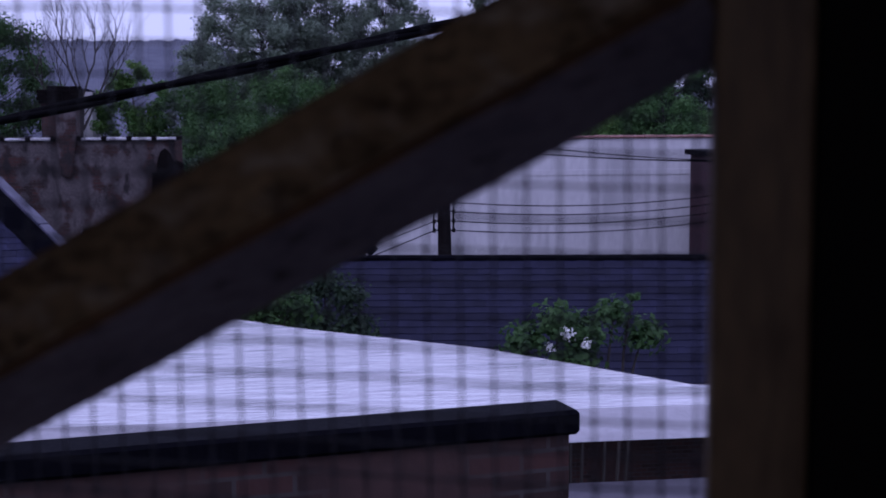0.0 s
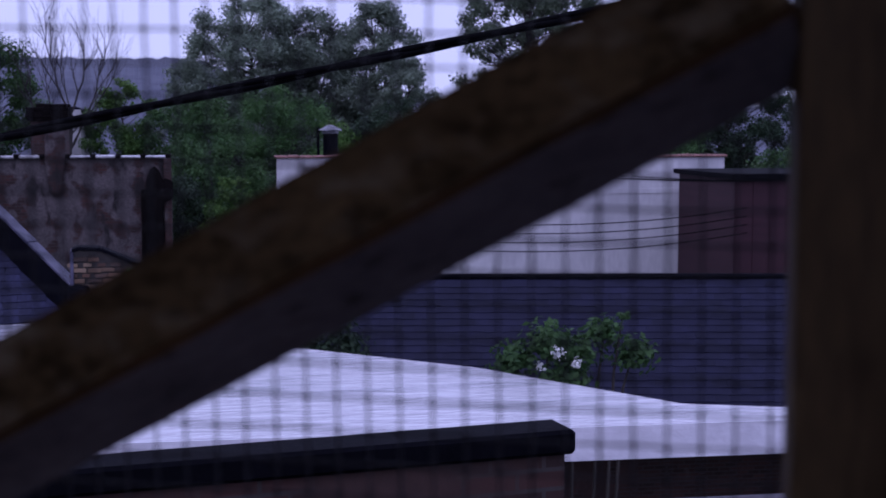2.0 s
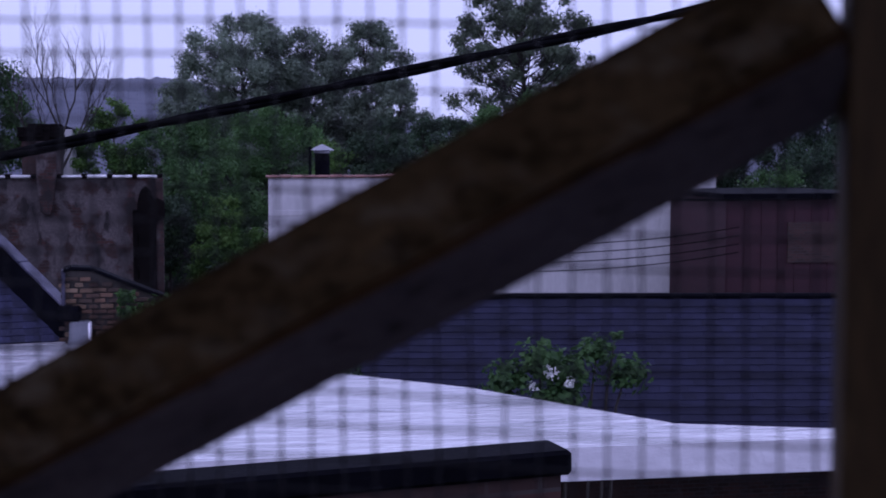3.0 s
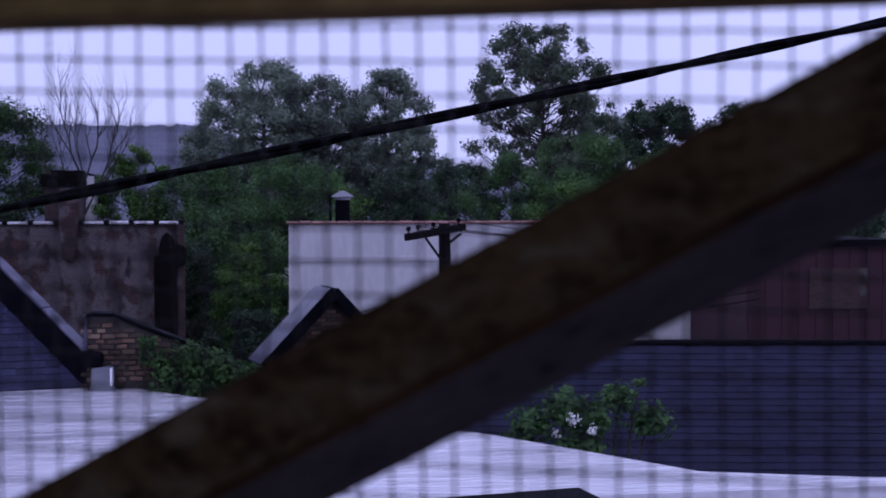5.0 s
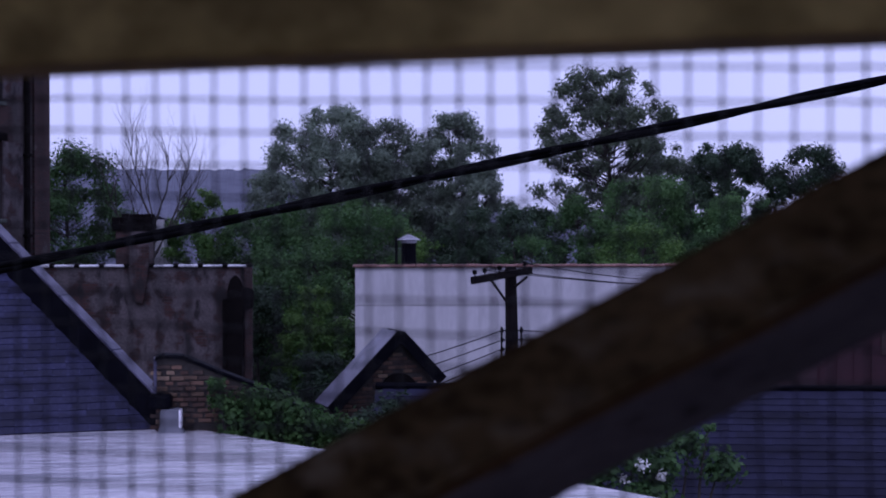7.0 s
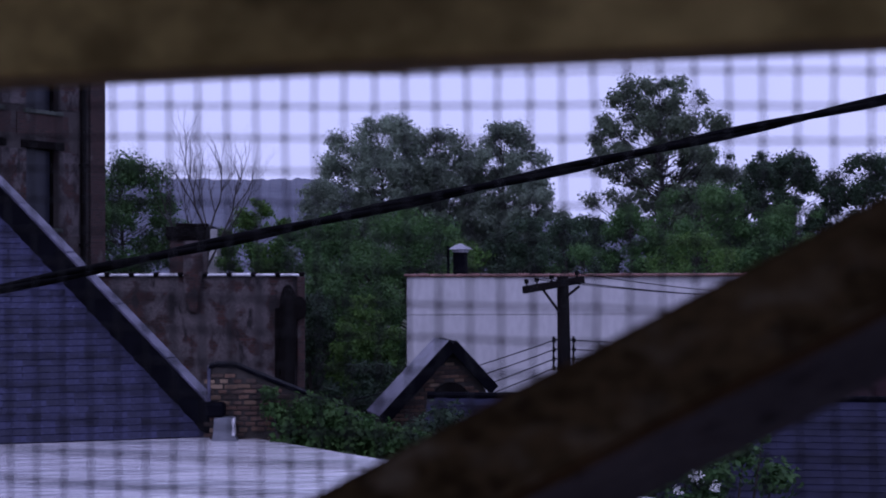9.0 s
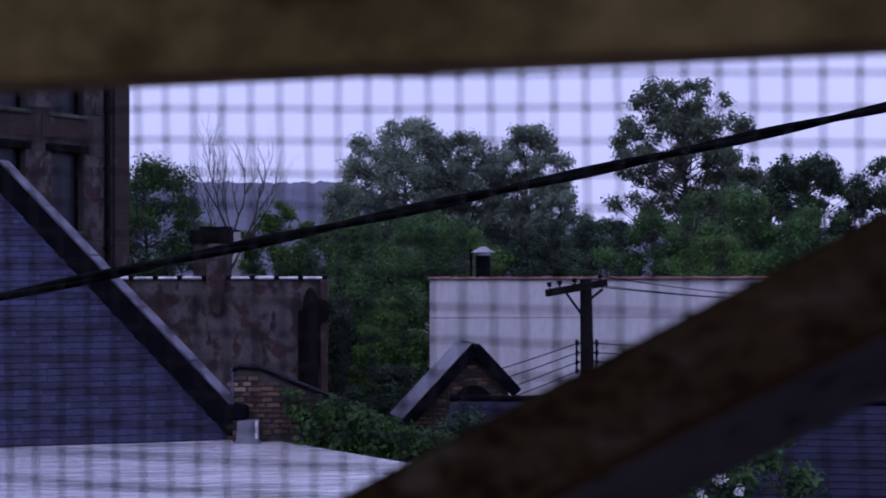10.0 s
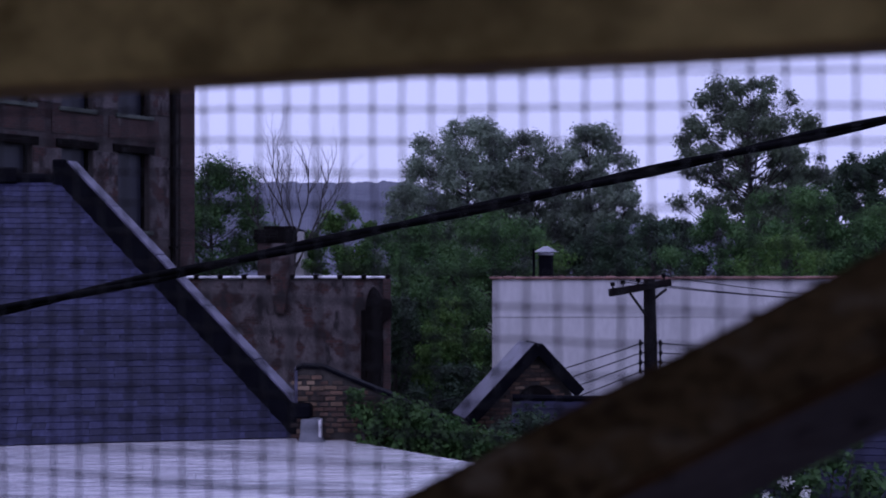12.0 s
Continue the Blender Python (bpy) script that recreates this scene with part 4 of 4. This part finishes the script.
for foot, tip, r in ((fork, (-0.80, 0.2, 12.3), 0.075), (fork, (0.72, -0.2, 11.5), 0.07), (Vector((0.02, 0, 7.0)), (1.50, 0.3, 11.2), 0.085), (Vector((0.0, 0, 6.6)), (-1.85, -0.3, 10.7), 0.07),
                     (fork, (-0.15, 0.6, 11.6), 0.05), (Vector((0.02, 0, 7.2)), (-0.95, 0.5, 11.0), 0.05), (Vector((0.05, 0, 7.6)), (2.1, -0.4, 10.7), 0.045)):
    tip = Vector(tip)
    n = 7
    pts = [foot.lerp(tip, k / n) + Vector((0.22 * math.sin(math.pi * k / n) * (1 if tip.x > 0 else -1) + rs.uniform(-0.06, 0.06), rs.uniform(-0.06, 0.06), 0)) * (0 < k < n) for k in range(n + 1)]
    tube(pts, [0.7 * r * (1 - 0.78 * k / n) for k in range(n + 1)], 6, bm)
    for k in [2, 3, 4, 4, 5, 5, 6, 6, 7]:
        go = (pts[k] - pts[k - 1]).normalized()
        off = Vector((rs.uniform(-1, 1), rs.uniform(-0.7, 0.7), rs.uniform(0.1, 0.5)))
        twig(bm, pts[k], (go + off * 0.7).normalized(), rs.uniform(0.7, 1.35), r * (1 - 0.7 * k / n) * 0.5, 0, rs)
part("trunk", bm, M_BARK, dead)


# shrubs: ivy on the parapet, and the flowering bush by the roof edge
def shrub(name, place, blobs, leaf, label, count, size, seed, category="shrub", foot=-0.6):
    t = thing(name, place, 0, label, category)
    me = leaves([b[:3] for b in blobs], [b[3] for b in blobs], count, size, seed)
    me.materials.append(leaf)
    part("foliage", me, leaf, t)
    bm = bmesh.new()
    for b in blobs:
        tube([(b[0] * 0.6, b[1] * 0.6 + 0.05, foot), (b[0] * 0.85, b[1], b[2] * 0.5 - 0.2), b[:3]], [0.03, 0.02, 0.008], 5, bm)
    part("stems", bm, M_BARK, t)
    return t


shrub("ivy", (-0.6, 21.5, 4.7), [(-0.75, 0, 1.0, 0.16), (-0.7, 0, 0.75, 0.2), (-0.5, 0, 0.55, 0.26), (-0.15, 0, 0.75, 0.33), (0.2, 0, 0.6, 0.36), (0.5, 0, 0.42, 0.36),
      (0.85, 0.1, 0.3, 0.36), (0.0, 0, 0.25, 0.36), (-0.5, 0, 0.2, 0.3), (1.2, 0.2, 0.2, 0.34), (1.6, 0.3, 0.1, 0.32), (0.5, 0, 0.05, 0.36), (1.0, 0, -0.1, 0.36)],
      L_IVY, "thick green ivy over the broken parapet", 5200, 0.10, 61, "ivy")
shrub("bush", (1.7, 24.6, 4.0), [(-0.6, 0, 0.6, 0.4), (-0.1, 0, 0.85, 0.42), (0.35, 0, 0.6, 0.4), (-0.3, 0, 0.1, 0.5), (0.4, 0, 0.0, 0.5)],
      L_DARK, "dark leafy bush below the small gable", 2600, 0.11, 62, foot=-4.0)
fl = shrub("flowering_shrub", (4.52, 17.4, 4.45), [(-0.7, 0, 0.5, 0.32), (-0.3, 0, 0.75, 0.32), (0.1, 0, 0.6, 0.34), (0.5, 0, 0.85, 0.26), (0.9, 0, 0.55, 0.3), (-0.1, 0, 0.2, 0.4),
           (0.75, 0, 1.05, 0.10)], L_GREEN, "green shrub with white blossom beyond the roof edge", 2600, 0.10, 63, foot=-4.5)
me = leaves([(-0.2, -0.3, 0.62), (0.05, -0.35, 0.5), (-0.45, -0.3, 0.45)], [0.12, 0.10, 0.09], 70, 0.07, 64)
me.materials.append(M_BLOSSOM)
part("blossom", me, M_BLOSSOM, fl, "white blossom")

# ---- pieces: bricks and slates ----
brick_mesh = finish(box(-0.1, 0.1, -0.02, 0.02, -0.032, 0.032, 0.006), "brick", M_BRICK)
rs = random.Random(77)


def ruin_top(x):
    for (xa, za), (xb, zb) in zip(cop, cop[1:]):
        if xa <= x <= xb:
            return za + (zb - za) * (x - xa) / (xb - xa)
    return 4.9


for j in range(19):
    z = 4.42 + j * 0.085
    for i in range(-1, 14):
        x = 0.11 + i * 0.215 + (0.107 if j % 2 else 0)
        if x - 0.1 < -0.1 or x > 2.8 or z + 0.05 > ruin_top(max(0.0, x + 0.1)) or rs.random() < 0.07:
            continue
        part("brick", brick_mesh, M_BRICK, ruin, m=pose(x + rs.uniform(-0.012, 0.012), -0.006 + rs.uniform(-0.014, 0.010), z + rs.uniform(-0.005, 0.005), rs.uniform(-4, 4), rs.uniform(-2.2, 2.2), rs.uniform(-4, 4)) @ Matrix.Diagonal((rs.choice((1.0, 1.0, 0.62, 0.8)), 1, rs.uniform(0.88, 1.04), 1)))
for j in range(24):
    z = 4.05 + j * 0.085
    for i in range(-7, 5):
        x = i * 0.215 + (0.107 if j % 2 else 0)
        roof_z = GZ - 0.16 - (abs(x) + 0.1) * ((GZ - ELZ) / -EL if x < 0 else (GZ - ERZ) / ER)
        in_arch = abs(x - 0.02) < 0.50 and (z < 4.75 or math.hypot(x - 0.02, z - 4.75) < 0.52)
        if z + 0.04 > roof_z or in_arch or x < EL + 0.24 or x > 0.68:
            continue
        part("brick", brick_mesh, M_BRICK, chapel, m=pose(x, -0.008 + rs.uniform(-0.006, 0.004), z, 0, rs.uniform(-1, 1), rs.uniform(-1.5, 1.5)))

slate_mesh = finish(box(-0.1097, 0.1097, -0.012, 0.205, 0.0, 0.018, 0.002), "slate", M_SLATE)
rest = []
COURSE = 0.1365
made = 0
for j in range(43):
    q = j * COURSE
    for i in range(0, 46):
        p = 0.12 + i * 0.22 + (0.0, 0.13, 0.05, 0.17)[j % 4] + q / SLOPE * RUN - 0.02
        if p > LONG - 0.2:
            continue
        m = pose(p + rs.uniform(-0.006, 0.006), q + rs.uniform(-0.007, 0.007), 0.022 + rs.uniform(0, 0.006), -5.0 + rs.uniform(-0.8, 0.8), rs.uniform(-0.3, 0.3), rs.uniform(-0.4, 0.4))
        if p - q / SLOPE * RUN < 3.2 and j < 20 and made < 300:
            part("slate", slate_mesh, M_SLATE, roof, m=Matrix.Translation(-EAVE) @ ROOF @ m)
            made += 1
        else:
            rest.append(Matrix.Translation(-EAVE) @ ROOF @ m)


def joined(mesh, places, name, mat):
    """One mesh out of many copies of a small one."""
    co = np.empty(len(mesh.vertices) * 3)
    mesh.vertices.foreach_get("co", co)
    co = np.c_[co.reshape(-1, 3), np.ones(len(mesh.vertices))]
    polys = [list(p.vertices) for p in mesh.polygons]
    verts, faces = [], []
    for m in places:
        n = len(verts)
        verts.extend((co @ np.array(m).T)[:, :3].tolist())
        faces.extend([[n + k for k in p] for p in polys])
    me = bpy.data.meshes.new(name)
    me.from_pydata(verts, [], faces)
    me.materials.append(mat)
    return me


tagged(part("slates", joined(slate_mesh, rest, "slates", M_SLATE), M_SLATE, roof), kind="stuff")
# the long roof
RUP = (RBACK * 3.6 + Vector((0, 0, 2.6))).normalized()
RN = RDIR.cross(RUP)
LR = Matrix((RDIR, RUP, RN)).transposed().to_4x4()
LR.translation = R0 - RBACK * 3.6 + Vector((0, 0, -2.6))
L2 = math.hypot(3.6, 2.6)
rest = []
for j in range(int(L2 / 0.18)):
    for i in range(80):
        rest.append(LR @ pose(0.15 + i * 0.26 + (0.13 if j % 2 else 0), j * 0.18 + rs.uniform(-0.008, 0.008), 0.022, -4.0 + rs.uniform(-0.8, 0.8), 0, rs.uniform(-0.8, 0.8)) @ Matrix.Diagonal((1.18, 1.1, 1, 1)))
tagged(part("slates", joined(slate_mesh, rest, "slates", M_DARK_SLATE), M_DARK_SLATE, far_bed), kind="stuff")
